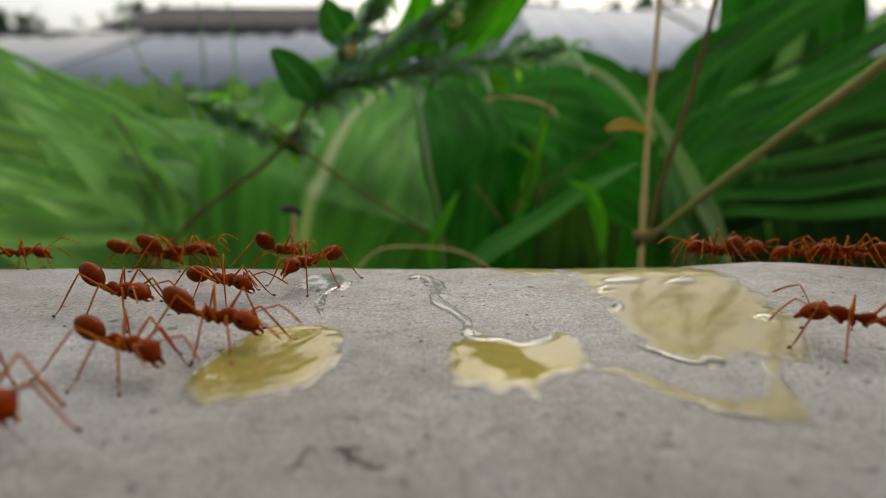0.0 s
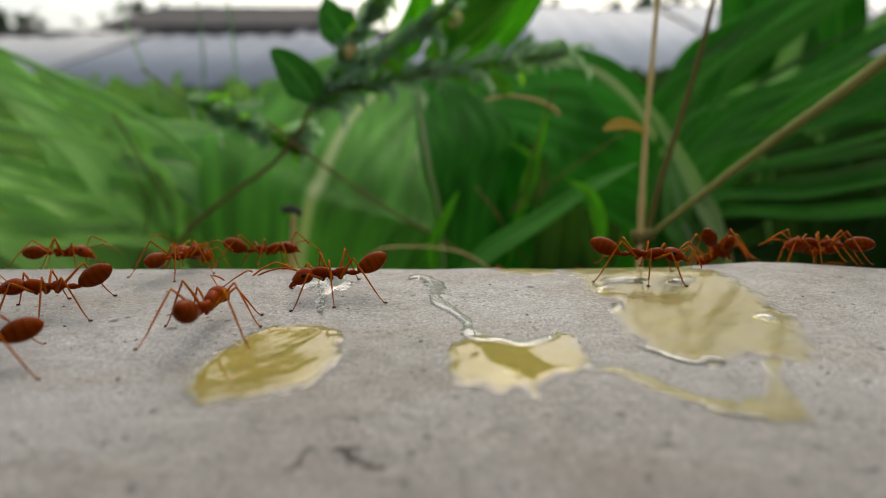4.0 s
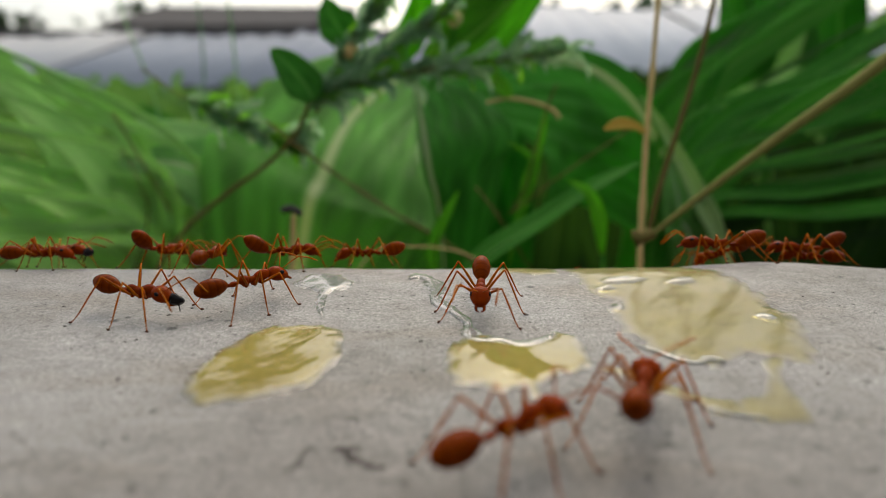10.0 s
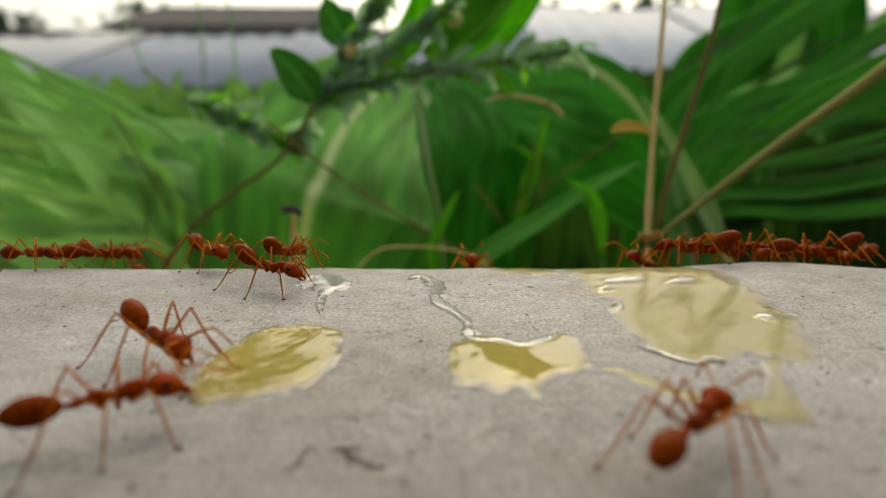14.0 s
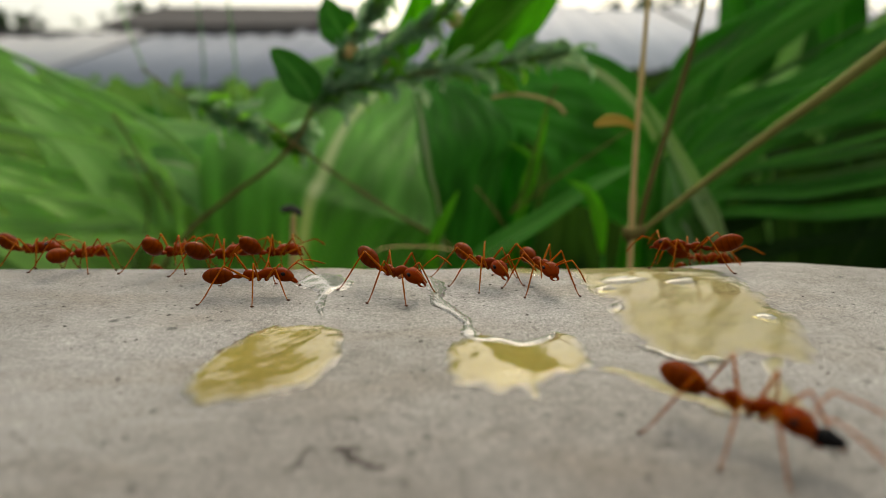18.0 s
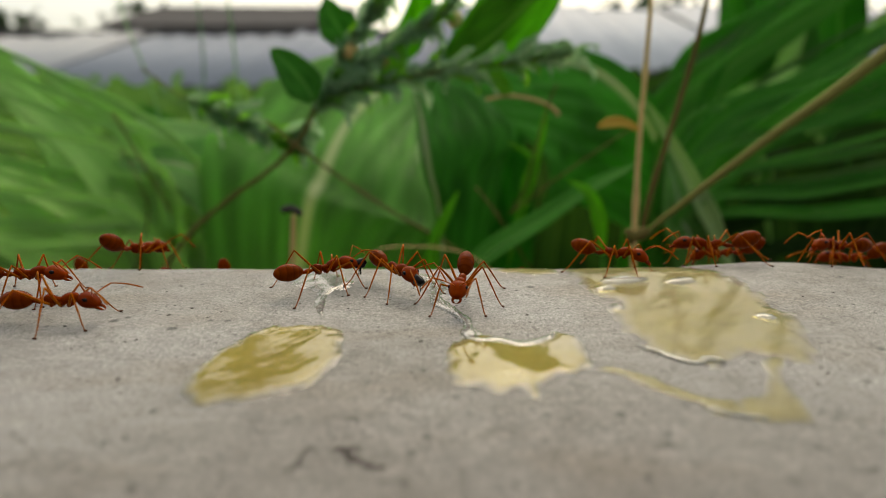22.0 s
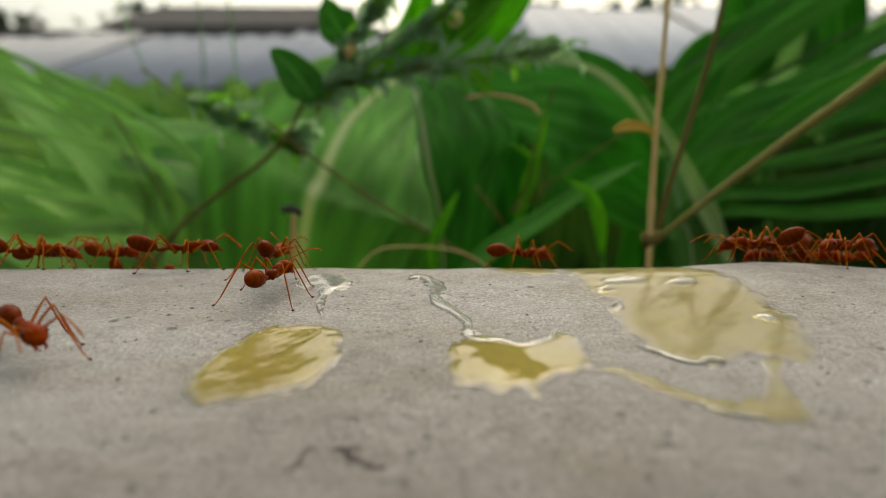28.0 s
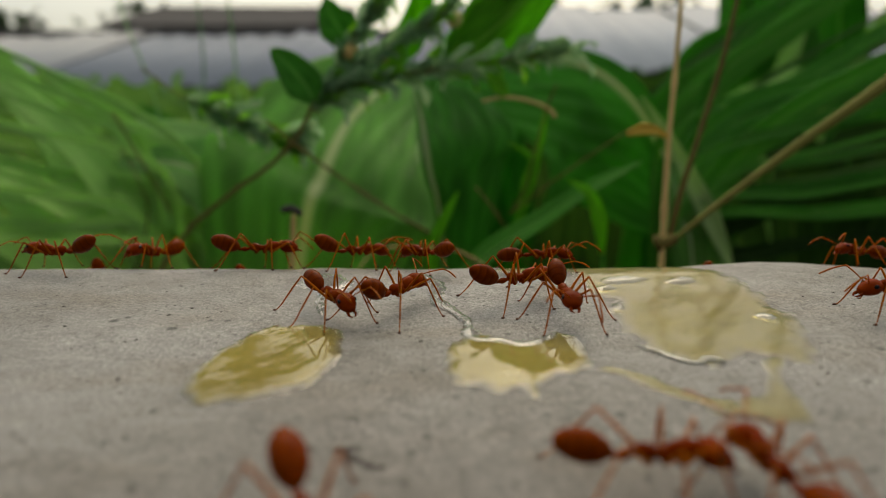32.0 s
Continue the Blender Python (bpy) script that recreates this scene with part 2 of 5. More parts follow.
# ---- mesh helpers ----
def part(name, bm, material, parent=None, label="", smooth=True, sheet=False):
    me = bpy.data.meshes.new(name)
    if sheet:  # an open film that lies flat: every face looks up
        bm.normal_update()
        for f in bm.faces:
            if f.normal.z < 0:
                f.normal_flip()
    else:
        bmesh.ops.recalc_face_normals(bm, faces=bm.faces[:])
    if smooth:
        for f in bm.faces:
            f.smooth = True
    bm.to_mesh(me)
    bm.free()
    me.materials.append(material)
    ob = new(name, me)
    if parent is not None:
        ob.parent = parent
    if label:
        ob["label"] = label
    return ob


def thing(name, label, category, group="", m=None):
    ob = new(name)
    ob.empty_display_size = 0.002
    if m is not None:
        ob.matrix_basis = m
    return tagged(ob, label, category, group)


def spline(points, n):
    """n + 1 points of a smooth curve through the given ones."""
    p = [Vector(q) for q in points]
    p = [2 * p[0] - p[1]] + p + [2 * p[-1] - p[-2]]
    out, spans = [], len(p) - 3
    for k in range(n + 1):
        f = min(k / n * spans, spans - 1e-6)
        i, u = int(f), f - int(f)
        a, b, c, d = p[i:i + 4]
        out.append(0.5 * (2 * b + (c - a) * u + (2 * a - 5 * b + 4 * c - d) * u * u + (3 * b - a - 3 * c + d) * u ** 3))
    return out


def tube(bm, line, radii, sides=8):
    """A closed tapered tube along a line of points."""
    rings, up = [], Vector((0.12, 0.31, 0.94))
    for i, p in enumerate(line):
        t = (line[min(i + 1, len(line) - 1)] - line[max(i - 1, 0)]).normalized()
        side = t.cross(up)
        if side.length < 1e-3:
            side = t.cross(Vector((1, 0, 0)))
        side.normalize()
        fwd = side.cross(t)
        r = radii[i]
        rings.append([bm.verts.new(p + r * (math.cos(a) * side + math.sin(a) * fwd))
                      for a in (2 * math.pi * k / sides for k in range(sides))])
    for a, b in zip(rings, rings[1:]):
        for k in range(sides):
            bm.faces.new((a[k], a[(k + 1) % sides], b[(k + 1) % sides], b[k]))
    bm.faces.new(rings[0])
    bm.faces.new(rings[-1])


def lathe(bm, profile, centre=(0, 0, 0), flat=(1, 1), sides=14, pitch=0.0):
    """A body turned round its x axis from (x, radius) pairs; flat: width and height factors; pitch: degrees nose up."""
    rings = []
    turn = Matrix.Rotation(radians(-pitch), 3, "Y")
    for x, r in profile:
        rings.append([bm.verts.new(Vector(centre) + turn @ Vector((x, flat[0] * r * math.cos(a), flat[1] * r * math.sin(a))))
                      for a in (2 * math.pi * k / sides for k in range(sides))])
    for a, b in zip(rings, rings[1:]):
        for k in range(sides):
            bm.faces.new((a[k], a[(k + 1) % sides], b[(k + 1) % sides], b[k]))
    bm.faces.new(rings[0])
    bm.faces.new(rings[-1])


def egg(length, radius, n=9, blunt=1.0, tail=1.0):
    """(x, radius) pairs of an egg shape; blunt below 1 fills the front, tail the back."""
    out = []
    for k in range(n + 1):
        u = -1 + 2 * k / n
        e = blunt if u > 0 else tail
        r = max(0.0, 1 - abs(u) ** (2 / e)) ** 0.5
        out.append((u * length / 2, max(radius * r, radius * 0.06)))
    return out


def leaf_mesh(bm, path, left, right, facing=(0, -1, 0.25), n=26, cup=0.25, wave=0.0, seed=0, tip=0.55, stalk=0.12, pleat=0.0, folds=7, slant=2.0, cols=12, rise=0.7):
    """A thin curved blade along a path. left and right: half widths; cup: how far the edges stand forward; with UVs."""
    line = spline(path, n)
    face = Vector(facing).normalized()
    uvs = bm.loops.layers.uv.verify()
    rows = []
    rnd = random.Random(seed)
    ph = rnd.uniform(0, 6)
    for i, p in enumerate(line):
        t = (line[min(i + 1, n)] - line[max(i - 1, 0)]).normalized()
        side = t.cross(face).normalized()
        out = side.cross(t)
        if out.dot(face) < 0:
            out = -out
        u = i / n
        w = (min(1.0, (u + stalk * 0.4) / max(stalk + 0.25, 1e-3)) ** rise) * max(0.0, 1 - u ** (2.2 / tip * 0.6)) ** 0.75 + 0.012
        row = []
        for j in range(cols + 1):
            v = j / cols * 2 - 1
            wid = (left if v < 0 else right) * w
            rip = wave * math.sin(u * 17 + ph + 2 * v) * abs(v) * max(left, right)
            lift = cup * (abs(v) ** 1.6) * wid + rip + pleat * min(1.0, wid / 0.03) * w * min(1.0, 3 * abs(v)) * min(1.0, 4 * (1 - u)) * math.sin(6.283 * folds * (abs(v) * 0.5 - slant * 0.5 * u))
            row.append((bm.verts.new(p + side * v * wid + out * lift), (u, (v + 1) / 2)))
        rows.append(row)
    for a, b in zip(rows, rows[1:]):
        for j in range(cols):
            q = (a[j], a[j + 1], b[j + 1], b[j])
            f = bm.faces.new([k[0] for k in q])
            for lp, k in zip(f.loops, q):
                lp[uvs].uv = k[1]


def leaf_part(name, parent, material, path, left, right=None, label="", **more):
    bm = bmesh.new()
    leaf_mesh(bm, path, left, left if right is None else right, **more)
    ob = part(name, bm, material, parent, label)
    if name != "leaflet":  # the small leaflets are a single thin skin that lets the light through
        sol = ob.modifiers.new("thickness", "SOLIDIFY")
        sol.thickness, sol.offset = 0.0004, 0
    return ob


def stem_part(name, parent, material, path, r0, r1, label="", n=14, sides=8, knots=0):
    bm = bmesh.new()
    line = spline(path, n)
    rad = [r0 + (r1 - r0) * i / n for i in range(n + 1)]
    if knots:
        rad = [r * (1.35 if i % knots == knots - 1 else 1.0) for i, r in enumerate(rad)]
    tube(bm, line, rad, sides)
    return part(name, bm, material, parent, label)


# ---- the ledge: a low plastered wall whose top is a flat strip with a rounded far edge ----
FLAT_END, ROUND = 66.0, 25.0


def hump(x, y, fine=True):
    """Height of the plaster above its mean, in millimetres."""
    h = 0.75 * math.exp(-((x - 38) / 11) ** 2) * max(0.0, min(1.0, (y - 35) / 30))
    h += 0.25 * math.exp(-((x + 14) / 3.0) ** 2 - ((y - 70) / 5) ** 2)
    h += 0.16 * noise.noise((x * 0.09, y * 0.11, 3.1))
    if not fine:
        return h + 0.03
    return h + 0.05 * noise.noise((x * 0.45, y * 0.5, 7.7)) + 0.025 * noise.noise((x * 1.7, y * 1.9, 1.3))


def profile(s):
    """The place and the slope of the wall's top s millimetres from under the camera towards the far edge."""
    if s < FLAT_END:
        return s, 0.0, 0.0
    p = (s - FLAT_END) / ROUND
    return FLAT_END + ROUND * math.sin(p), -ROUND * (1 - math.cos(p)), p


def build_ledge():
    xs = [-3000, -1200, -500, -250] + [-150 + 1.0 * i for i in range(301)] + [250, 500, 1200, 3000]
    ss = [-60 + 5 * i for i in range(15)] + [15 + 0.75 * i for i in range(94)]
    verts, faces = [], []
    ends = FLAT_END + ROUND * 1.45
    ss = [s for s in ss if s < ends] + [ends]
    for x in xs:
        row = []
        for s in ss:
            y, z, p = profile(s)
            h = hump(x, s)
            row.append((x * MM, (y + h * math.sin(p)) * MM, (z + h * math.cos(p)) * MM))
        y, z, p = profile(ends)
        row += [(x * MM, (y + 0.8) * MM, (z - 6) * MM), (x * MM, (y + 0.8) * MM, -0.45)]
        row += [(x * MM, -0.064, -0.45), (x * MM, -0.064, -4 * MM), (x * MM, -0.0625, -1.2 * MM)]
        verts += row
    m = len(row)
    for i in range(len(xs) - 1):
        for j in range(m):
            k = (j + 1) % m
            faces.append((i * m + j, (i + 1) * m + j, (i + 1) * m + k, i * m + k))
    faces += [tuple(range(m)), tuple((len(xs) - 1) * m + j for j in range(m))]
    me = bpy.data.meshes.new("low_wall")
    me.from_pydata(verts, [], faces)
    for f in me.polygons:
        f.use_smooth = True
    me.materials.append(PLASTER)
    return tagged(new("low_wall", me), "low wall top of stained off-white plaster with a rounded edge", "wall", kind="structure")


build_ledge()


def build_ground():
    verts, faces = [], []
    ys = [-40, -5, -1] + [-0.5 + 0.12 * i for i in range(24)] + [3, 6, 12, 40, 200, 1500]
    xs = [-1500, -100, -20, -5] + [-2.5 + 0.2 * i for i in range(26)] + [5, 20, 100, 1500]
    for y in ys:
        for x in xs:
            verts.append((x, y, -0.45 + 0.05 * noise.noise((x * 1.3, y * 1.3, 0.4)) * (abs(x) < 4 and abs(y) < 4)))
    w = len(xs)
    for i in range(len(ys) - 1):
        for j in range(w - 1):
            faces.append((i * w + j, i * w + j + 1, (i + 1) * w + j + 1, (i + 1) * w + j))
    me = bpy.data.meshes.new("ground")
    me.from_pydata(verts, [], faces)
    me.materials.append(SOIL)
    tagged(new("ground", me), "dark soil with leaf litter under the weeds", "ground", kind="structure")


build_ground()


# ---- syrup spilled on the plaster ----
def puddle(name, outline, height, material, label, seed, ragged=0.3, rim=0.7):
    """A flat film with a rounded lip inside a ragged outline, in millimetres on the wall's top; past its edge it dips under the plaster."""
    loop = np.array([(p.x, p.y) for p in spline([(*p, 0) for p in outline + outline[:1]], 40 + 4 * len(outline))[:-1]])
    step = 0.24
    xs = np.arange(loop[:, 0].min() - 0.8, loop[:, 0].max() + 0.8, step)
    ys = np.arange(loop[:, 1].min() - 0.8, loop[:, 1].max() + 0.8, step)
    gx, gy = np.meshgrid(xs, ys)
    best, inside = np.full(gx.shape, 1e9), np.zeros(gx.shape, bool)
    for (ax, ay), (bx, by) in zip(loop, np.roll(loop, -1, axis=0)):
        dx, dy = bx - ax, by - ay
        k = np.clip(((gx - ax) * dx + (gy - ay) * dy) / (dx * dx + dy * dy + 1e-9), 0, 1)
        best = np.minimum(best, np.hypot(gx - ax - k * dx, gy - ay - k * dy))
        inside ^= ((ay > gy) != (by > gy)) & (gx < ax + (gy - ay) * dx / (dy if abs(dy) > 1e-9 else 1e-9))
    dist = np.where(inside, best, -best)
    bm = bmesh.new()
    uvs = bm.loops.layers.uv.verify()
    verts, thick = {}, {}
    for i in range(len(ys)):
        for j in range(len(xs)):
            x, s = xs[j], ys[i]
            d = dist[i, j]
            if d < -1.3:
                continue
            d += ragged * (noise.noise((x * 0.8, s * 0.5, seed)) + 0.7 * noise.noise((x * 2.1, s * 1.1, seed + 5.0)))
            if d < -0.6:
                continue
            if d > 0:
                h = height * (1 - math.exp(-d / rim)) * (1 + 0.3 * math.exp(-((d - rim) / (0.7 * rim)) ** 2))
                h *= 1 + 0.3 * noise.noise((x * 0.25, s * 0.2, seed + 2.0))
            else:
                h = 0.3 * d
            y, zz, pp = profile(s)
            up = hump(x, s, False) + h
            v = bm.verts.new(Vector((x, y + up * math.sin(pp), zz + up * math.cos(pp))) * MM)
            verts[i, j], thick[v] = v, min(1.0, max(0.0, h / height))
    for (i, j), v in verts.items():
        q = [verts.get(k) for k in ((i, j), (i, j + 1), (i + 1, j + 1), (i + 1, j))]
        if None not in q:
            for lp in bm.faces.new(q).loops:
                lp[uvs].uv = (thick[lp.vert], 0.5)
    return tagged(part(name, bm, material, sheet=True), label, "spilled syrup", "syrup puddles")


def trail(name, points, half, height, material, label, seed, category="spilled syrup", group="syrup puddles"):
    """A narrow run along points in millimetres."""
    n = 64
    line = spline([(*p, 0) for p in points], n)
    bm, rows = bmesh.new(), []
    uvs = bm.loops.layers.uv.verify()
    for i, p in enumerate(line):
        t = (line[min(i + 1, n)] - line[max(i - 1, 0)]).normalized()
        side = Vector((-t.y, t.x, 0))
        w = half * (0.6 + 1.1 * abs(noise.noise((i * 0.17, seed, 0.5))) + 0.4 * noise.noise((i * 0.6, seed, 2.5))) * min(1, 0.25 + i / 6, 0.25 + (n - i) / 6)
        row = []
        for j in range(9):
            v = j / 4 - 1
            q = p + side * v * w
            y, zz, pp = profile(q.y)
            k = (1 - v * v) ** 0.8
            z = hump(q.x, q.y) - 0.02 + (height + 0.03) * k * (1 + 0.5 * noise.noise((q.x * 0.8, q.y * 0.8, seed)))
            row.append((bm.verts.new(Vector((q.x, y + z * math.sin(pp), zz + z * math.cos(pp))) * MM), k))
        rows.append(row)
    for a, b in zip(rows, rows[1:]):
        for j in range(8):
            q = (a[j], a[j + 1], b[j + 1], b[j])
            f = bm.faces.new([c[0] for c in q])
            for lp, c in zip(f.loops, q):
                lp[uvs].uv = (c[1], 0.5)
    return tagged(part(name, bm, material, sheet=True), label, category, group)


puddle("syrup_puddle", [(-17.0, 38.0), (-17.6, 41.4), (-16.9, 44.5), (-16.2, 47.0), (-15.1, 49.6), (-11.7, 50.9), (-8.9, 49.9), (-8.0, 47.0), (-7.9, 42.6), (-8.6, 39.9), (-9.8, 38.5), (-11.4, 37.7), (-12.6, 36.6), (-13.9, 36.7), (-15.1, 35.9), (-16.1, 36.6)],
       0.17, HONEY, "glossy amber syrup puddle with a rounded rim on plaster", 1, 0.5, 0.8)
puddle("syrup_puddle", [(0.2, 42.6), (0.7, 46.1), (2.5, 48.6), (4.4, 48.0), (6.2, 46.6), (8.0, 47.3), (9.4, 49.3), (10.9, 48.3), (10.9, 45.6), (10.9, 43.4), (9.8, 41.4), (8.0, 40.6), (7.0, 39.5), (6.1, 37.5), (5.3, 38.8), (3.5, 38.0), (2.5, 39.2), (1.2, 39.2), (0.5, 40.6)],
       0.14, HONEY, "glossy amber syrup puddle with a lobed edge on plaster", 2, 0.5, 0.7)
trail("syrup_run", [(-3.7, 64.8), (-2.7, 66.2), (-1.4, 64.8), (-0.5, 61.0), (-0.6, 57.7), (0.8, 54.8), (2.0, 52.1), (2.2, 49.6), (2.7, 47.4), (4.6, 47.2), (6.4, 46.4), (8.2, 47.6), (9.2, 48.9)], 0.95, 0.22, CLEAR,
      "thin winding run of clear syrup ending in the puddle", 3)
puddle("syrup_film", [(13.6, 70.6), (17.0, 72.6), (22.5, 73.2), (26.4, 72.4), (28.6, 69.4), (30.2, 65.4), (30.6, 60.0), (30.2, 55.4), (30.4, 51.0), (28.7, 47.0), (27.8, 44.5), (26.2, 42.6), (25.2, 43.4), (23.2, 44.6), (21.0, 43.2), (19.0, 42.0), (17.1, 44.1), (15.9, 45.6), (15.9, 48.3), (15.1, 49.9), (15.4, 54.3), (16.6, 57.3), (15.1, 59.1), (14.6, 62.0), (14.2, 66.6)],
       0.10, HONEY_THIN, "wide pale yellow syrup film spread over the plaster", 4, 0.75, 1.3)
puddle("syrup_film", [(25.4, 43.6), (23.9, 41.6), (22.9, 38.8), (22.8, 36.8), (22.1, 34.4), (20.5, 34.1), (18.8, 34.4), (18.2, 35.7), (19.0, 37.0), (20.9, 38.0), (22.2, 39.9), (23.0, 42.4), (24.2, 43.8)],
       0.09, HONEY_THIN, "small pale syrup film joined to a wider one by a neck", 7, 0.3, 0.5)
puddle("syrup_run", [(18.6, 35.2), (16.8, 35.1), (16.2, 36.4), (15.2, 37.2), (13.7, 38.8), (12.3, 40.6), (11.1, 41.7), (12.1, 42.1), (14.2, 40.5), (15.8, 38.4), (17.2, 37.4), (18.6, 37.1)],
       0.10, HONEY_THIN, "narrow pale run of syrup along the plaster", 6, 0.25, 0.4)
# raised blobs added where the film shows white glints, sloped to mirror the sky
for k, blob in enumerate(([(15.9, 63.4), (17.3, 62.4), (19.7, 62.9), (21.9, 64.2), (20.0, 65.4), (17.4, 65.2)], [(15.2, 61.9), (15.7, 60.3), (17.4, 60.7), (17.1, 62.1)],
                          [(23.0, 63.9), (23.5, 62.3), (25.4, 62.3), (26.6, 63.9), (25.1, 65.0)], [(15.7, 56.4), (15.8, 54.4), (16.6, 55.0), (16.6, 56.7)], [(27.0, 52.5), (28.4, 51.2), (29.2, 52.6), (28.2, 53.6)])):
    puddle("syrup_drop", blob, 0.42 if k < 4 else 0.3, CLEAR, "small raised clear blob added for a glint on a syrup film", 10 + k, 0.2, 0.7)
# two beads added to draw the glints along the film's edges
trail("syrup_run", [(15.0, 45.9), (16.4, 44.9), (17.3, 43.4), (18.5, 42.8), (19.7, 43.6), (20.4, 42.6)], 0.5, 0.26, CLEAR,
      "raised clear bead added for the glint along a syrup film's edge", 12)
trail("syrup_run", [(16.4, 36.0), (17.4, 35.3), (18.6, 34.9), (19.6, 34.5)], 0.35, 0.2, CLEAR, "raised clear bead added for the glint on a narrow run", 14)
puddle("syrup_drop", [(-15.5, 63.1), (-14.6, 65.9), (-12.0, 66.6), (-9.6, 64.4), (-9.9, 62.0), (-11.4, 59.6), (-10.9, 54.0), (-11.8, 55.6), (-12.4, 60.2)],
       0.15, CLEAR, "thin clear wet patch near the rounded edge", 8, 0.45, 0.5)
puddle("syrup_film", [(4.6, 69.0), (8.0, 71.4), (12.6, 72.2), (12.9, 70.0), (12.6, 67.8), (9.6, 66.8)],
       0.08, HONEY_THIN, "thin syrup film along the rounded edge", 9, 0.4, 0.8)


def dirt_fleck(x, y, r, long, seed):
    """A crumb of dirt pressed on the plaster."""
    bm = bmesh.new()
    bmesh.ops.create_icosphere(bm, subdivisions=1, radius=1)
    for v in bm.verts:
        k = 1 + 0.5 * noise.noise(v.co * 1.3 + Vector((seed, 0, 0)))
        v.co = Vector((v.co.x * r * long * k, v.co.y * r * k, v.co.z * r * 0.3 * k)) * MM
    ob = part("dirt_fleck", bm, DIRT)
    yy, zz, pp = profile(y)
    ob.matrix_basis = pose(x * MM, yy * MM, (zz + hump(x, y)) * MM, 0, 0, seed * 47)
    return tagged(ob, "small dark crumb of dirt stuck on plaster", "dirt", "dirt flecks")


for k, ((x, y), r, long) in enumerate([((-5.7, 31.2), 0.16, 1.5), ((-7.4, 29.7), 0.13, 1.2), ((-5.4, 34.7), 0.13, 1.2), ((4.0, 33.3), 0.13, 1.3), ((2.3, 36.0), 0.1, 1.1), ((26.9, 41.9), 0.12, 1.8),
                                       ((-16.0, 33.1), 0.09, 1.1), ((-16.6, 37.0), 0.1, 1.0), ((7.5, 53.6), 0.16, 1.4), ((7.5, 51.8), 0.13, 1.2), ((7.8, 49.9), 0.12, 1.1), ((25.0, 59.9), 0.12, 1.6),
                                       ((17.0, 33.2), 0.08, 1.0), ((18.0, 33.3), 0.08, 1.0), ((-18.7, 31.4), 0.1, 1.0), ((1.0, 28.3), 0.1, 1.3), ((-18.5, 27.9), 0.1, 1.2), ((4.2, 59.9), 0.1, 1.5),
                                       ((19.6, 50.6), 0.08, 1.2), ((-10.2, 45.5), 0.07, 1.0), ((7.7, 35.0), 0.07, 1.0), ((-3.5, 43.2), 0.07, 1.0), ((10.6, 32.1), 0.08, 1.0), ((-11.5, 32.1), 0.08, 1.0)]):
    dirt_fleck(x, y, r, long, k + 0.5)
grains = random.Random(77)
for k in range(100):
    y = grains.uniform(27, 64)
    dirt_fleck(grains.uniform(-0.68, 0.68) * y, y, grains.uniform(0.06, 0.17), grains.uniform(1, 1.6), k + 40.5)
for k, (pts, w) in enumerate([([(-6.1, 31.1), (-5.5, 31.3), (-5.1, 30.6), (-4.3, 29.9), (-3.6, 29.5), (-2.9, 29.6)], 0.38), ([(-5.6, 31.2), (-5.0, 31.5), (-4.4, 30.9)], 0.12),
                              ([(-8.2, 29.1), (-7.7, 29.6), (-7.5, 31.1), (-7.2, 31.4)], 0.2), ([(-5.2, 30.7), (-4.9, 29.7)], 0.07), ([(-4.3, 29.9), (-3.9, 30.2), (-3.5, 30.1)], 0.06),
                              ([(21.0, 29.2), (21.6, 29.0), (22.7, 29.4)], 0.10), ([(-22.9, 29.3), (-22.2, 29.9), (-21.7, 30.6)], 0.06), ([(-5.9, 34.3), (-5.3, 34.8), (-5.0, 33.9)], 0.09)]):
    trail("dirt_streak", pts, w, 0.02, DIRT, "thin dark dirt streak in the plaster", 30 + k, "dirt", "dirt streaks")


# ---- plants behind the wall ----
broad = thing("broad_leaf_plant", "arching broad green leaves with pale midribs behind the wall", "plant")
leaf_part("leaf", broad, BROAD, [(-0.0596, 0.2000, -0.1237), (-0.0444, 0.1950, -0.0249), (-0.0392, 0.2050, -0.0047), (-0.0323, 0.2250, 0.0127), (-0.0199, 0.2450, 0.0247), (-0.0098, 0.2600, 0.0316)], 0.040, 0.050, n=60, cols=40, cup=0.12,
          facing=(0.3, -1, 0.7), tip=0.8, pleat=0.0005, folds=9, slant=0.9)
leaf_part("leaf", broad, DEEP, [(0.1561, 0.2500, -0.1592), (0.1036, 0.2350, -0.0361), (0.0832, 0.2300, -0.0054), (0.0667, 0.2250, 0.0185), (0.0475, 0.2250, 0.0313), (0.0229, 0.2300, 0.0323), (-0.0049, 0.2350, 0.0244)], 0.080, 0.010, n=70, cols=60, cup=0.05, stalk=0.5, rise=2.4,
          facing=(-0.1, -1, 0.7), tip=0.9, pleat=0.0008, folds=12, slant=1.3)
leaf_part("leaf", broad, DEEP, [(0.0041, 0.1850, -0.1130), (-0.0003, 0.1800, -0.0233), (-0.0044, 0.1820, -0.0004), (-0.0072, 0.1950, 0.0152), (-0.0096, 0.2050, 0.0254)], 0.0022, 0.040, n=50, cols=40, cup=-0.04, stalk=0.5, rise=2.0,
          facing=(-0.35, -1, 0.55), tip=0.9, pleat=0.0006, folds=9, slant=0.9)
leaf_part("leaf", broad, DEEP, [(0.0208, 0.2700, -0.1735), (0.0159, 0.2600, -0.0517), (0.0153, 0.2600, -0.0086), (0.0175, 0.2650, 0.0185), (0.0232, 0.2800, 0.0302)], 0.03, 0.026, n=40, cols=30, cup=0.1, facing=(0.0, -1, 0.3), tip=0.8, pleat=0.001)
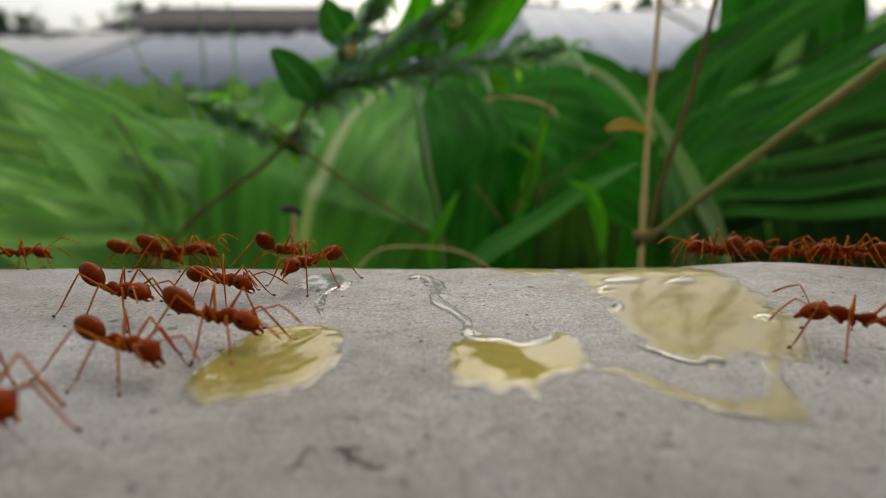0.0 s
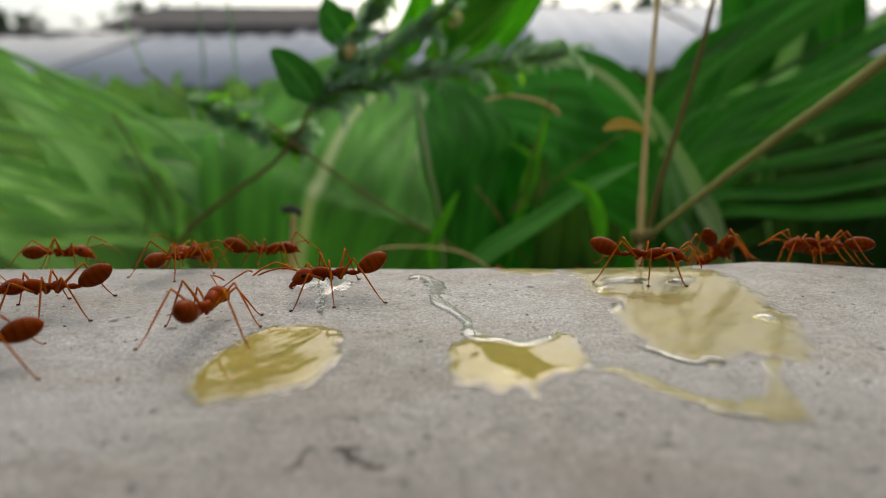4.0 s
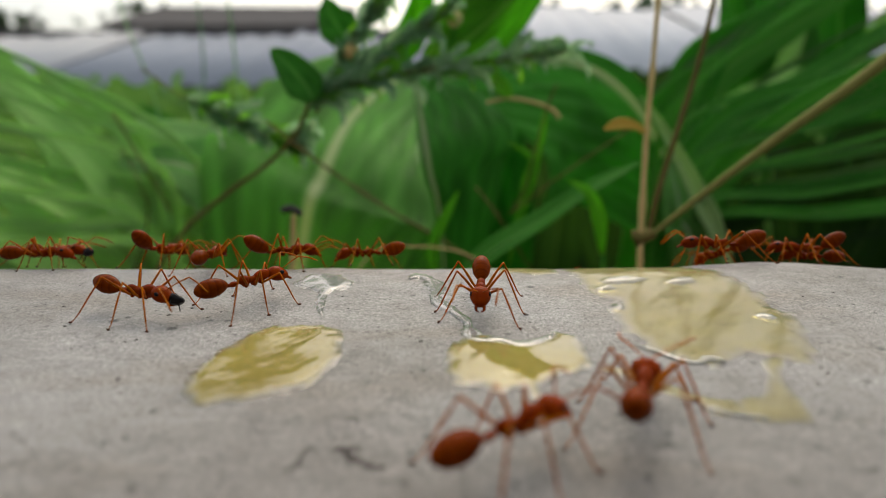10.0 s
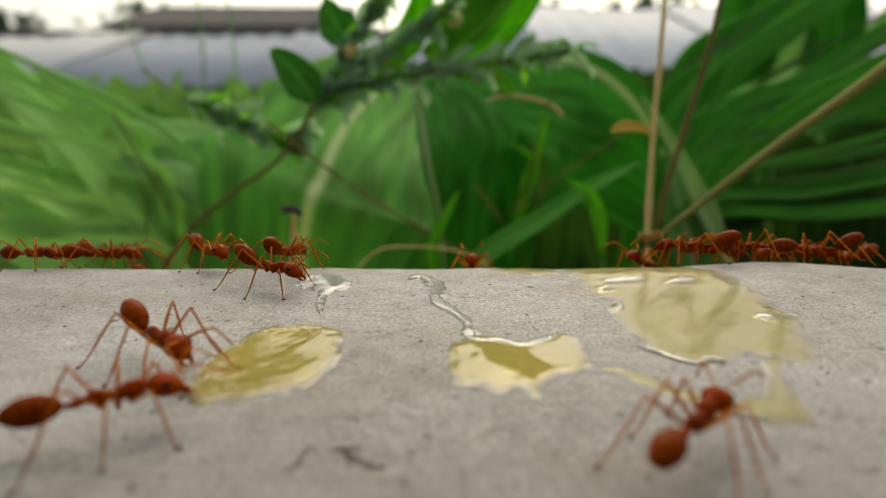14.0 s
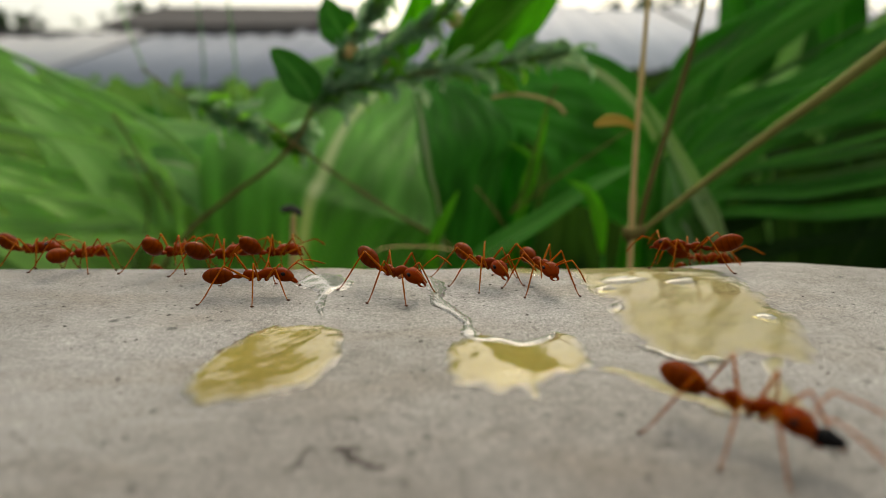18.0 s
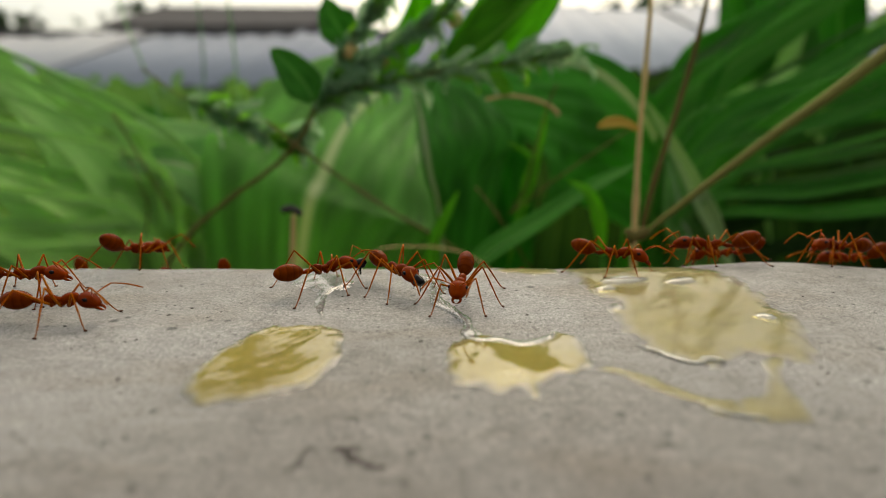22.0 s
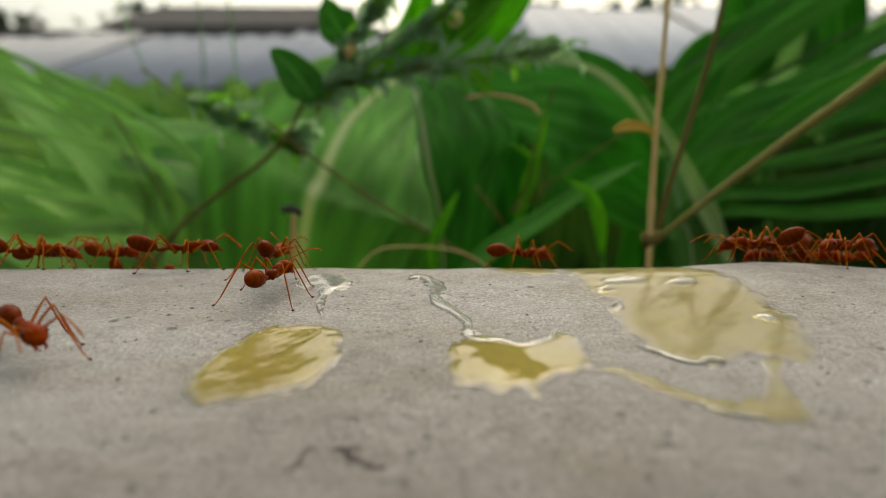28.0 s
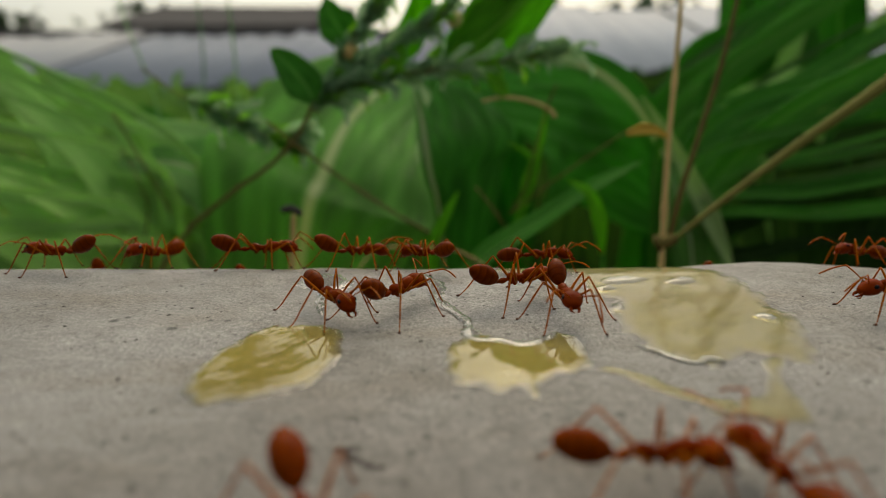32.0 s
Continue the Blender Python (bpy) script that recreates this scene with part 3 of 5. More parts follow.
leaf_part("leaf", broad, BROAD, [(-0.0253, 0.2400, -0.1521), (-0.0313, 0.2350, -0.0450), (-0.0406, 0.2450, -0.0180), (-0.0649, 0.2800, 0.0065), (-0.0987, 0.3200, 0.0158)], 0.045, 0.045, n=40, cols=30, cup=0.15, facing=(0.0, -1, 1.1), tip=0.8, pleat=0.001)
leaf_part("leaf", broad, BROAD, [(-0.0511, 0.2250, -0.1415), (-0.0539, 0.2200, -0.0452), (-0.0614, 0.2150, -0.0234), (-0.0740, 0.2150, -0.0097), (-0.0927, 0.2200, -0.0025), (-0.1194, 0.2300, -0.0034)], 0.02, 0.03, n=40, cols=30, cup=0.1, facing=(0.1, -1, 1.3), tip=0.8, pleat=0.001)
leaf_part("leaf", broad, OLIVE, [(-0.0576, 0.2150, -0.1344), (-0.0595, 0.2100, -0.0463), (-0.0672, 0.2080, -0.0259), (-0.0801, 0.2100, -0.0128), (-0.1047, 0.2200, -0.0044)], 0.012, 0.016, n=30, cols=16, cup=0.1, facing=(0.0, -1, 1.4), tip=0.9, pleat=0.0006)
leaf_part("leaf", broad, OLIVE, [(-0.0886, 0.2400, -0.1521), (-0.0852, 0.2400, -0.0463), (-0.0874, 0.2400, -0.0194), (-0.1005, 0.2500, -0.0009), (-0.1382, 0.2700, 0.0093)], 0.03, 0.03, n=40, cols=30, cup=0.15, facing=(0.0, -1, 1.2), tip=0.8, pleat=0.001)
leaf_part("leaf", broad, BROAD, [(0.0925, 0.2000, -0.1237), (0.0814, 0.2000, -0.0336), (0.0764, 0.2000, -0.0186), (0.0755, 0.2050, -0.0083), (0.0738, 0.2100, 0.0004)], 0.010, 0.013, n=30, cols=20, cup=0.2, facing=(0.2, -1, 0.3), tip=0.9)

leaf_part("leaf", broad, PALE, [(0.0935, 0.198, -0.035), (0.0846, 0.198, -0.0182), (0.0762, 0.198, -0.0039), (0.0681, 0.198, 0.0092), (0.0603, 0.198, 0.0202)], 0.0032, 0.0042, n=24, cols=8, cup=0.35, tip=1.0, stalk=0.05,
          facing=(-0.1, -1, 0.4), label="pale arching leaf stalk")

grass = thing("bright_grass", "narrow bright green grass blade in front of broad leaves", "plant")
leaf_part("blade", grass, BLADE, [(-0.0062, 0.1500, -0.0367), (0.0091, 0.1500, -0.0194), (0.0229, 0.1520, -0.0104), (0.0372, 0.1560, -0.0019), (0.0506, 0.1600, 0.0040)], 0.0032, n=20, cup=0.3, facing=(-0.3, -1, 1.0))

sprig = thing("grass_sprig", "thin light green curled grass sprig behind the wall", "plant")
stem_part("stem", sprig, BLADE, [(0.0397, 0.1500, -0.0278), (0.0385, 0.1500, -0.0121), (0.0359, 0.1500, -0.0045), (0.0317, 0.1500, 0.0002)], 0.0006, 0.0003)
leaf_part("blade", sprig, FRESH, [(0.0383, 0.1480, -0.0173), (0.0368, 0.1470, -0.0081), (0.0341, 0.1470, -0.0023), (0.0290, 0.1470, 0.0008)], 0.0019, n=14, facing=(-0.2, -1, 0.8))
leaf_part("blade", sprig, FRESH, [(-0.0019, 0.1490, -0.0275), (-0.0026, 0.1490, -0.0161), (0.0008, 0.1490, -0.0078), (0.0037, 0.1490, -0.0021)], 0.0016, n=14)
leaf_part("blade", sprig, FRESH, [(0.0171, 0.1600, -0.0232), (0.0209, 0.1600, -0.0025), (0.0221, 0.1600, 0.0047), (0.0157, 0.1600, 0.0089)], 0.0012, n=14)
leaf_part("blade", sprig, FRESH, [(0.0198, 0.1600, -0.0127), (0.0229, 0.1600, 0.0018), (0.0250, 0.1600, 0.0130), (0.0252, 0.1600, 0.0171)], 0.0012, n=14)

twig = thing("dry_twig", "thin bent brown twig crossing in front of leaves", "twig")
stem_part("stem", twig, TWIG, [(-0.0454, 0.1650, 0.0136), (-0.0318, 0.1600, 0.0040), (-0.0132, 0.1550, -0.0077), (0.0008, 0.1500, -0.0149), (0.0133, 0.1500, -0.0235)], 0.00036, 0.0003, n=22, knots=5)
straw_lying = thing("dry_straw_stalk", "pale dry straw lying behind the wall's edge", "straw")
stem_part("stem", straw_lying, STRAW, [(-0.0199, 0.1350, -0.0193), (-0.0147, 0.1350, -0.0134), (-0.0055, 0.1360, -0.0126), (0.0045, 0.1370, -0.0143), (0.0110, 0.1380, -0.0185)], 0.00022, 0.0002, n=18)
stub = thing("cut_stalk", "short tan cut stalk with a dark withered cap", "stalk")
stem_part("stem", stub, STRAW, [(-0.0353, 0.1400, -0.0302), (-0.0344, 0.1400, -0.0180), (-0.0339, 0.1400, -0.0114), (-0.0335, 0.1400, -0.0062)], 0.0008, 0.0006)
stem_part("cap", stub, DIRT, [(-0.0360, 0.1400, -0.0054), (-0.0344, 0.1400, -0.0047), (-0.0329, 0.1400, -0.0052), (-0.0317, 0.1400, -0.0062)], 0.0009, 0.0006, "dark withered cap", n=6)

straws = thing("dry_straws", "three dry straw stalks rising from one root, with one yellowed leaf", "straw")
stem_part("stem", straws, STRAW, [(0.0406, 0.1250, -0.0201), (0.0402, 0.1250, -0.0076), (0.0402, 0.1260, 0.0109), (0.0411, 0.1280, 0.0260), (0.0419, 0.1300, 0.0437)], 0.00068, 0.0004, n=24, knots=9)
stem_part("stem", straws, TWIG, [(0.0425, 0.1280, -0.0088), (0.0443, 0.1280, 0.0017), (0.0480, 0.1300, 0.0141), (0.0520, 0.1320, 0.0284), (0.0553, 0.1350, 0.0426)], 0.0007, 0.0005, n=20)
stem_part("stem", straws, OLD_STRAW, [(0.0417, 0.1260, -0.0089), (0.0517, 0.1260, -0.0003), (0.0662, 0.1260, 0.0115), (0.0782, 0.1260, 0.0206), (0.0934, 0.1260, 0.0330)], 0.0005, 0.0013, n=20)
leaf_part("leaf", straws, YELLOW, [(0.0319, 0.1260, 0.0131), (0.0347, 0.1260, 0.0141), (0.0378, 0.1260, 0.0138), (0.0406, 0.1260, 0.0120)], 0.0012, n=10, label="small yellowed leaf")
stem_part("root", straws, TWIG, [(0.0391, 0.1255, -0.0088), (0.0406, 0.1255, -0.0083), (0.0419, 0.1255, -0.0080), (0.0430, 0.1255, -0.0073)], 0.0018, 0.001, "dark withered joint", n=6)


def weed(name, path, count, size, label, seed, thick=0.0008, bare=0.3):
    """A stalk with crowded small toothed leaflets all round."""
    rnd = random.Random(seed)
    ob = thing(name, label, "plant")
    stem_part("stalk", ob, TWIG, path, thick * 0.6, thick * 0.4, n=20)
    line = spline(path, count)
    for i in range(int(count * bare), count + 1):
        p = line[i]
        t = (line[min(i + 1, count)] - line[max(i - 1, 0)]).normalized()
        for s in (-1, 1, -1, 1):
            d = (t * rnd.uniform(0.5, 1.3) + Vector((rnd.uniform(-0.4, 0.4), rnd.uniform(-0.6, 0.6), s * rnd.uniform(0.1, 0.8)))).normalized()
            k = size * rnd.uniform(0.35, 1.15)
            leaf_part("leaflet", ob, DUSTY if rnd.random() < 0.8 else FRESH, [p, p + d * k * 0.4, p + d * k * 0.75 + t * k * 0.1, p + d * k + Vector((0, 0, -k * rnd.uniform(0, 0.4)))],
                      k * rnd.uniform(0.12, 0.24), facing=(rnd.uniform(-0.9, 0.9), -1, rnd.uniform(0.0, 1.8)), n=9, cols=4, cup=rnd.uniform(0.2, 0.8), wave=0.3, seed=i)
    return ob


weed_up = weed("serrated_weed", [(-0.0922, 0.1650, -0.0522), (-0.0732, 0.1650, -0.0198), (-0.0570, 0.1650, -0.0053), (-0.0461, 0.1650, 0.0021), (-0.0376, 0.1650, 0.0107), (-0.0339, 0.1650, 0.0178), (-0.0277, 0.1650, 0.0213), (-0.0119, 0.1650, 0.0247), (0.0051, 0.1650, 0.0275), (0.0305, 0.1650, 0.0306)], 64, 0.0082,
               "dusty grey-green weed with crowded serrated leaflets on a brown stalk", 3, 0.0011, 0.56)
weed_low = weed("serrated_weed", [(-0.0780, 0.1700, 0.0270), (-0.0685, 0.1700, 0.0199), (-0.0571, 0.1700, 0.0149), (-0.0469, 0.1700, 0.0105), (-0.0396, 0.1700, 0.0083)], 28, 0.0085,
                "dusty grey-green side shoot with small serrated leaflets", 5, 0.0004)
weed_top = weed("serrated_weed", [(-0.0333, 0.1700, 0.0156), (-0.0284, 0.1700, 0.0256), (-0.0230, 0.1700, 0.0340), (-0.0178, 0.1700, 0.0408), (-0.0119, 0.1700, 0.0489)], 34, 0.0075,
                "upright dusty weed shoot with pale buds and serrated leaflets", 8)
for (px, dz) in ((-0.0235, 0.031), (-0.0155, 0.028)):
    bm = bmesh.new()
    lathe(bm, egg(0.005, 0.0018), (px, 0.169, dz), pitch=80)
    part("bud", bm, STRAW, weed_top, "pale closed bud")

weed_mid = weed("serrated_weed", [(-0.0333, 0.1680, 0.0182), (-0.0267, 0.1680, 0.0241), (-0.0179, 0.1680, 0.0290), (-0.0077, 0.1680, 0.0349), (0.0008, 0.1680, 0.0406)], 26, 0.007,
                "dusty serrated weed branch spreading above the broad leaves", 12, 0.0005, 0.1)
for pts in ([(0.0175, 0.1600, -0.0090), (0.0207, 0.1580, -0.0022), (0.0247, 0.1560, 0.0158), (0.0271, 0.1560, 0.0224)], [(0.0083, 0.1650, -0.0031), (0.0141, 0.1620, -0.0101), (0.0223, 0.1600, -0.0232), (0.0263, 0.1600, -0.0309)],
            [(0.0165, 0.1570, -0.0092), (0.0274, 0.1560, -0.0005), (0.0378, 0.1550, 0.0071), (0.0457, 0.1550, 0.0125)], [(-0.0867, 0.17, 0.0156), (-0.0825, 0.17, 0.0068), (-0.0782, 0.17, -0.0022), (-0.0737, 0.17, -0.0115)], [(-0.1006, 0.2000, -0.0355), (-0.0945, 0.2000, -0.0168), (-0.0964, 0.2000, -0.0059), (-0.1006, 0.2000, 0.0047)]):
    dry = thing("dry_twig", "thin dry brown stalk among the weeds", "twig", "dry twigs")
    stem_part("stem", dry, TWIG, pts, 0.0003, 0.0002, n=12)
tip_twig = thing("bent_stem_tip", "pale bent dry stem tip above the broad leaf", "twig")
stem_part("stem", tip_twig, STRAW, [(0.0106, 0.1600, 0.0190), (0.0161, 0.1600, 0.0199), (0.0224, 0.1600, 0.0190), (0.0271, 0.1600, 0.0171), (0.0288, 0.1600, 0.0151)], 0.0004, 0.0006, n=12)
leaf_part("leaf", tip_twig, FRESH, [(0.0168, 0.1600, 0.0196), (0.0147, 0.1600, 0.0225), (0.0130, 0.1600, 0.0245), (0.0116, 0.1600, 0.0259)], 0.002, n=8)

oval = thing("small_oval_leaf", "single small oval green leaf on a thin stem", "leaf")
leaf_part("leaf", oval, BLADE, [(-0.0317, 0.1600, 0.0185), (-0.0338, 0.1600, 0.0225), (-0.0376, 0.1600, 0.0272), (-0.0418, 0.1600, 0.0311)], 0.0050, n=16, cup=0.15)
top_leaf = thing("upper_leaf", "bright green pointed leaf standing above the weeds", "leaf")
leaf_part("leaf", top_leaf, FRESH, [(-0.0022, 0.1800, 0.0290), (0.0101, 0.1800, 0.0371), (0.0219, 0.1800, 0.0492), (0.0330, 0.1800, 0.0697)], 0.0095, n=24, cup=0.1, facing=(0.2, -1, 0.2))
# extra leaf added, mostly out of view, to cut the sky's reflection in the syrup
leaf_part("leaf", top_leaf, FRESH, [(-0.0022, 0.1820, 0.0291), (0.0176, 0.1820, 0.0524), (0.0329, 0.1800, 0.0724), (0.0488, 0.1780, 0.0871)], 0.009, n=20, cup=0.1, facing=(0.2, -1, 0.2), stalk=0.6)
dark_leaf = thing("upper_leaf", "pair of dark green leaves above the serrated weed", "leaf")
leaf_part("leaf", dark_leaf, BLADE, [(-0.0245, 0.1750, 0.0316), (-0.0273, 0.1750, 0.0373), (-0.0290, 0.1750, 0.0401), (-0.0307, 0.1750, 0.0450)], 0.0055, n=12)
leaf_part("leaf", dark_leaf, FRESH, [(-0.0141, 0.1750, 0.0287), (-0.0095, 0.1750, 0.0337), (-0.0057, 0.1750, 0.0429), (-0.0020, 0.1750, 0.0605)], 0.0045, n=12)
bud = thing("yellow_bud", "small round pale yellow flower bud", "flower")
bm = bmesh.new()
lathe(bm, egg(0.0045, 0.002), (0.0030, 0.1700, 0.0388), pitch=70)
part("bud", bm, plain_material("pale_yellow_petal", (0.45, 0.45, 0.12), (0.6, 0.6, 0.25), 500, 0.6), bud)
stem_part("stem", bud, BLADE, [(-0.0036, 0.1720, 0.0214), (-0.0006, 0.1710, 0.0285), (0.0023, 0.1700, 0.0340), (0.0030, 0.1700, 0.0378)], 0.0004, 0.0003)


def clump(root, blades, material, label, seed, up=0.9):
    """A grass clump: each blade runs from the root in the soil through the points given, with its half width."""
    rnd = random.Random(seed)
    ob = thing("grass_clump", label, "grass", "grass clumps")
    for w, *pts in blades:
        r = Vector((root[0] + rnd.uniform(-0.02, 0.02), root[1] + rnd.uniform(-0.02, 0.02), -0.45))
        near = Vector(pts[0]) + (r - Vector(pts[0])).normalized() * (Vector(pts[1]) - Vector(pts[0])).length
        leaf_part("blade", ob, material, [r, r.lerp(near, 0.5), r.lerp(near, 0.85), near] + pts, w, facing=(rnd.uniform(-0.3, 0.3), -1, rnd.uniform(0.5, 1.0) * up),
                  n=44, cup=rnd.uniform(0.1, 0.35), seed=seed, tip=1.0)
    return ob


tall = thing("tall_weed", "tall weed with thin stems and pointed leaves rising past the grass", "plant")
for k, pts in enumerate([[(-0.07, 0.27, -0.45), (-0.0827, 0.2700, -0.0519), (-0.0853, 0.2700, 0.0365), (-0.0872, 0.2700, 0.0709), (-0.0905, 0.2700, 0.1245)],
                         [(-0.08, 0.28, -0.45), (-0.1044, 0.2800, -0.0545), (-0.1017, 0.2800, 0.0372), (-0.1044, 0.2800, 0.0728), (-0.1143, 0.2800, 0.1225)],
                         [(-0.06, 0.26, -0.45), (-0.1089, 0.2600, -0.0493), (-0.1144, 0.2600, 0.0141), (-0.1247, 0.2600, 0.0527), (-0.1382, 0.2600, 0.1077)]]):
    stem_part("stem", tall, DUSTY, pts, 0.0004, 0.0004, n=24)
    line = spline(pts, 24)
    rnd = random.Random(60 + k)
    for i in range(15, 25):
        d = Vector((rnd.choice((-1, 1)) * rnd.uniform(0.6, 1), rnd.uniform(-0.5, 0.5), rnd.uniform(-0.1, 0.6))).normalized() * rnd.uniform(0.03, 0.055)
        if line[i].z > 0.062:
            leaf_part("leaf", tall, BLADE, [line[i], line[i] + d * 0.4 + Vector((0, 0, 0.004)), line[i] + d * 0.75, line[i] + d - Vector((0, 0, 0.008))], rnd.uniform(0.005, 0.009), n=12, cols=6, tip=0.7)

LONG = "clump of long arching grass blades behind the wall"
clump((-0.06, 0.27), [(0.022, (-0.1005, 0.2400, -0.0440), (-0.1204, 0.2300, -0.0116), (-0.1339, 0.2200, 0.0110), (-0.1613, 0.2100, 0.0394)), (0.020, (-0.1119, 0.2500, -0.0490), (-0.1340, 0.2400, -0.0283), (-0.1487, 0.2200, -0.0103), (-0.1636, 0.2000, 0.0030)),
                      (0.016, (-0.1019, 0.2600, -0.0517), (-0.1107, 0.2500, -0.0142), (-0.1239, 0.2500, 0.0078), (-0.1494, 0.2400, 0.0306))], OLIVE, LONG, 14, 1.8)
clump((-0.12, 0.30), [(0.026, (-0.1404, 0.2600, -0.0517), (-0.1634, 0.2600, -0.0274), (-0.1835, 0.2500, -0.0075), (-0.2079, 0.2400, 0.0062)), (0.028, (-0.1405, 0.2800, -0.0545), (-0.1543, 0.2700, -0.0048), (-0.1784, 0.2700, 0.0253), (-0.2133, 0.2700, 0.0625)),
                      (0.022, (-0.1390, 0.2400, -0.0509), (-0.1593, 0.2400, -0.0372), (-0.1765, 0.2300, -0.0263), (-0.1960, 0.2200, -0.0203))], OLIVE, LONG, 15, 1.8)
clump((-0.04, 0.36), [(0.016, (-0.1164, 0.3300, -0.0612), (-0.1159, 0.3200, -0.0234), (-0.1253, 0.3200, -0.0007), (-0.1467, 0.3100, 0.0185)), (0.014, (-0.1016, 0.3400, -0.0701), (-0.0988, 0.3300, -0.0247), (-0.1057, 0.3300, 0.0015), (-0.1266, 0.3200, 0.0158)),
                      (0.014, (-0.1560, 0.3500, -0.0694), (-0.1661, 0.3400, -0.0291), (-0.1845, 0.3300, -0.0013), (-0.2079, 0.3200, 0.0131))], BLADE, LONG, 16)
SWEPT = "clump of broad grass blades swept over to one side"
clump((0.06, 0.25), [(0.010, (0.0787, 0.21, -0.0362), (0.0896, 0.21, -0.009), (0.113, 0.21, 0.0149), (0.1413, 0.21, 0.0308), (0.1664, 0.21, 0.0427)), (0.0065, (0.0852, 0.23, -0.0054), (0.1035, 0.23, 0.0156), (0.1285, 0.23, 0.0243), (0.1613, 0.23, 0.0301)),
                     (0.009, (0.0936, 0.25, -0.0187), (0.1206, 0.25, 0.0013), (0.1457, 0.25, 0.0121), (0.1856, 0.25, 0.0217))], BLADE, SWEPT, 11, 0.3)
clump((0.08, 0.30), [(0.017, (0.0936, 0.27, 0.0116), (0.1152, 0.27, 0.031), (0.141, 0.27, 0.0475), (0.1761, 0.27, 0.0688)), (0.018, (0.1076, 0.28, 0.0303), (0.1299, 0.28, 0.0463), (0.156, 0.28, 0.0641), (0.1806, 0.28, 0.0836)),
                     (0.014, (0.1069, 0.26, 0.0029), (0.1305, 0.26, 0.0163), (0.1553, 0.26, 0.0337), (0.1829, 0.26, 0.0547))], BLADE, SWEPT, 12, 0.3)
# low blades coloured dark to give the shaded gap at the right
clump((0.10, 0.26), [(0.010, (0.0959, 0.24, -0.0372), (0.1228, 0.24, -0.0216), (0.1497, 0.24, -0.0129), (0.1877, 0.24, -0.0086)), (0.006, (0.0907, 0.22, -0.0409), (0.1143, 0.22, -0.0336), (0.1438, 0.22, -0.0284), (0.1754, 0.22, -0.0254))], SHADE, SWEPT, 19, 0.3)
clump((0.20, 0.46), [(0.050, (0.2519, 0.5000, -0.1118), (0.2699, 0.5000, -0.0336), (0.2879, 0.5000, 0.0311), (0.3163, 0.5000, 0.1534)), (0.050, (0.2817, 0.4800, -0.1066), (0.3038, 0.4800, -0.0444), (0.3240, 0.4800, 0.0185), (0.3545, 0.4800, 0.1264)),
                     (0.034, (0.2428, 0.5200, -0.1170), (0.2545, 0.5200, -0.0496), (0.2736, 0.5200, 0.0229), (0.2972, 0.5200, 0.1433))], BLADE,
      "clump of broad green blades in deep shade behind the grass", 17)
# added tall blades, mostly out of view, that block the sky mirrored in the syrup
clump((0.24, 0.55), [(0.05, (0.2749, 0.5000, -0.1118), (0.2540, 0.4800, 0.0103), (0.2133, 0.4400, 0.1107), (0.1145, 0.3600, 0.1723)), (0.05, (0.3072, 0.5000, -0.1118), (0.2889, 0.4800, 0.0306), (0.2501, 0.4400, 0.1340), (0.1761, 0.3800, 0.1912)),
                     (0.045, (0.3259, 0.4800, -0.1066), (0.3265, 0.4600, 0.0185), (0.2963, 0.4200, 0.1129), (0.2172, 0.3600, 0.1821)), (0.04, (0.2716, 0.5200, -0.1170), (0.2428, 0.5000, 0.0100), (0.2009, 0.4600, 0.1078), (0.0785, 0.3600, 0.1598)),
                     (0.05, (0.2343, 0.4700, -0.0818), (0.2092, 0.4600, 0.0301), (0.1835, 0.4500, 0.1058), (0.1072, 0.4000, 0.1614)), (0.045, (0.2531, 0.4500, -0.0775), (0.2321, 0.4400, 0.0479), (0.2021, 0.4200, 0.1193), (0.1429, 0.3800, 0.1676))], BLADE,
      "clump of very tall leaning blades added to darken the syrup's reflections", 18)
clump((0.07, 0.40), [(0.016, (0.1443, 0.3800, -0.0626), (0.1458, 0.3700, -0.0070), (0.1616, 0.3600, 0.0185), (0.1914, 0.3500, 0.0361)), (0.018, (0.2035, 0.4000, -0.0706), (0.2192, 0.3900, -0.0084), (0.2339, 0.3800, 0.0376), (0.2630, 0.3700, 0.0903)),
                     (0.016, (0.1906, 0.4200, -0.0751), (0.2011, 0.4100, -0.0062), (0.2145, 0.4000, 0.0711), (0.2255, 0.4000, 0.1811))], OLIVE, LONG, 13)


def fan(side, low, high, count, materials, label, seed):
    """A tuft of narrow blades that spread sideways from one root: low and high are their slopes in degrees."""
    rnd = random.Random(seed)
    for k, material in enumerate(materials):
        d = 0.21 + 0.03 * k
        mid = 0.0185 - 0.233 * d
        blades = []
        for i in range(count):
            a = radians(rnd.uniform(low, high))
            r0, r1, y = rnd.uniform(0.36, 0.52) * d, rnd.uniform(0.95, 1.15) * d, d + rnd.uniform(-0.012, 0.012)
            bow = rnd.uniform(-0.02, 0.05) * d
            pts = [(side * r * math.cos(a), y, mid + r * math.sin(a) + bow * 4 * f * (1 - f))
                   for f, r in ((0, r0), (0.33, r0 * 0.67 + r1 * 0.33), (0.67, r0 * 0.33 + r1 * 0.67), (1, r1))]
            blades.append((rnd.uniform(0.006, 0.017) * d, *pts))
        clump((side * 0.30 * d, d + 0.05), blades, material, label, seed + k, 0.4)


fan(-1, 0, 24, 8, (OLIVE, OLIVE, PALE), "tuft of narrow grass blades spreading over the weeds", 70)
fan(1, 4, 34, 8, (BLADE, DEEP, MEADOW), "tuft of narrow dark grass blades spreading sideways", 80)


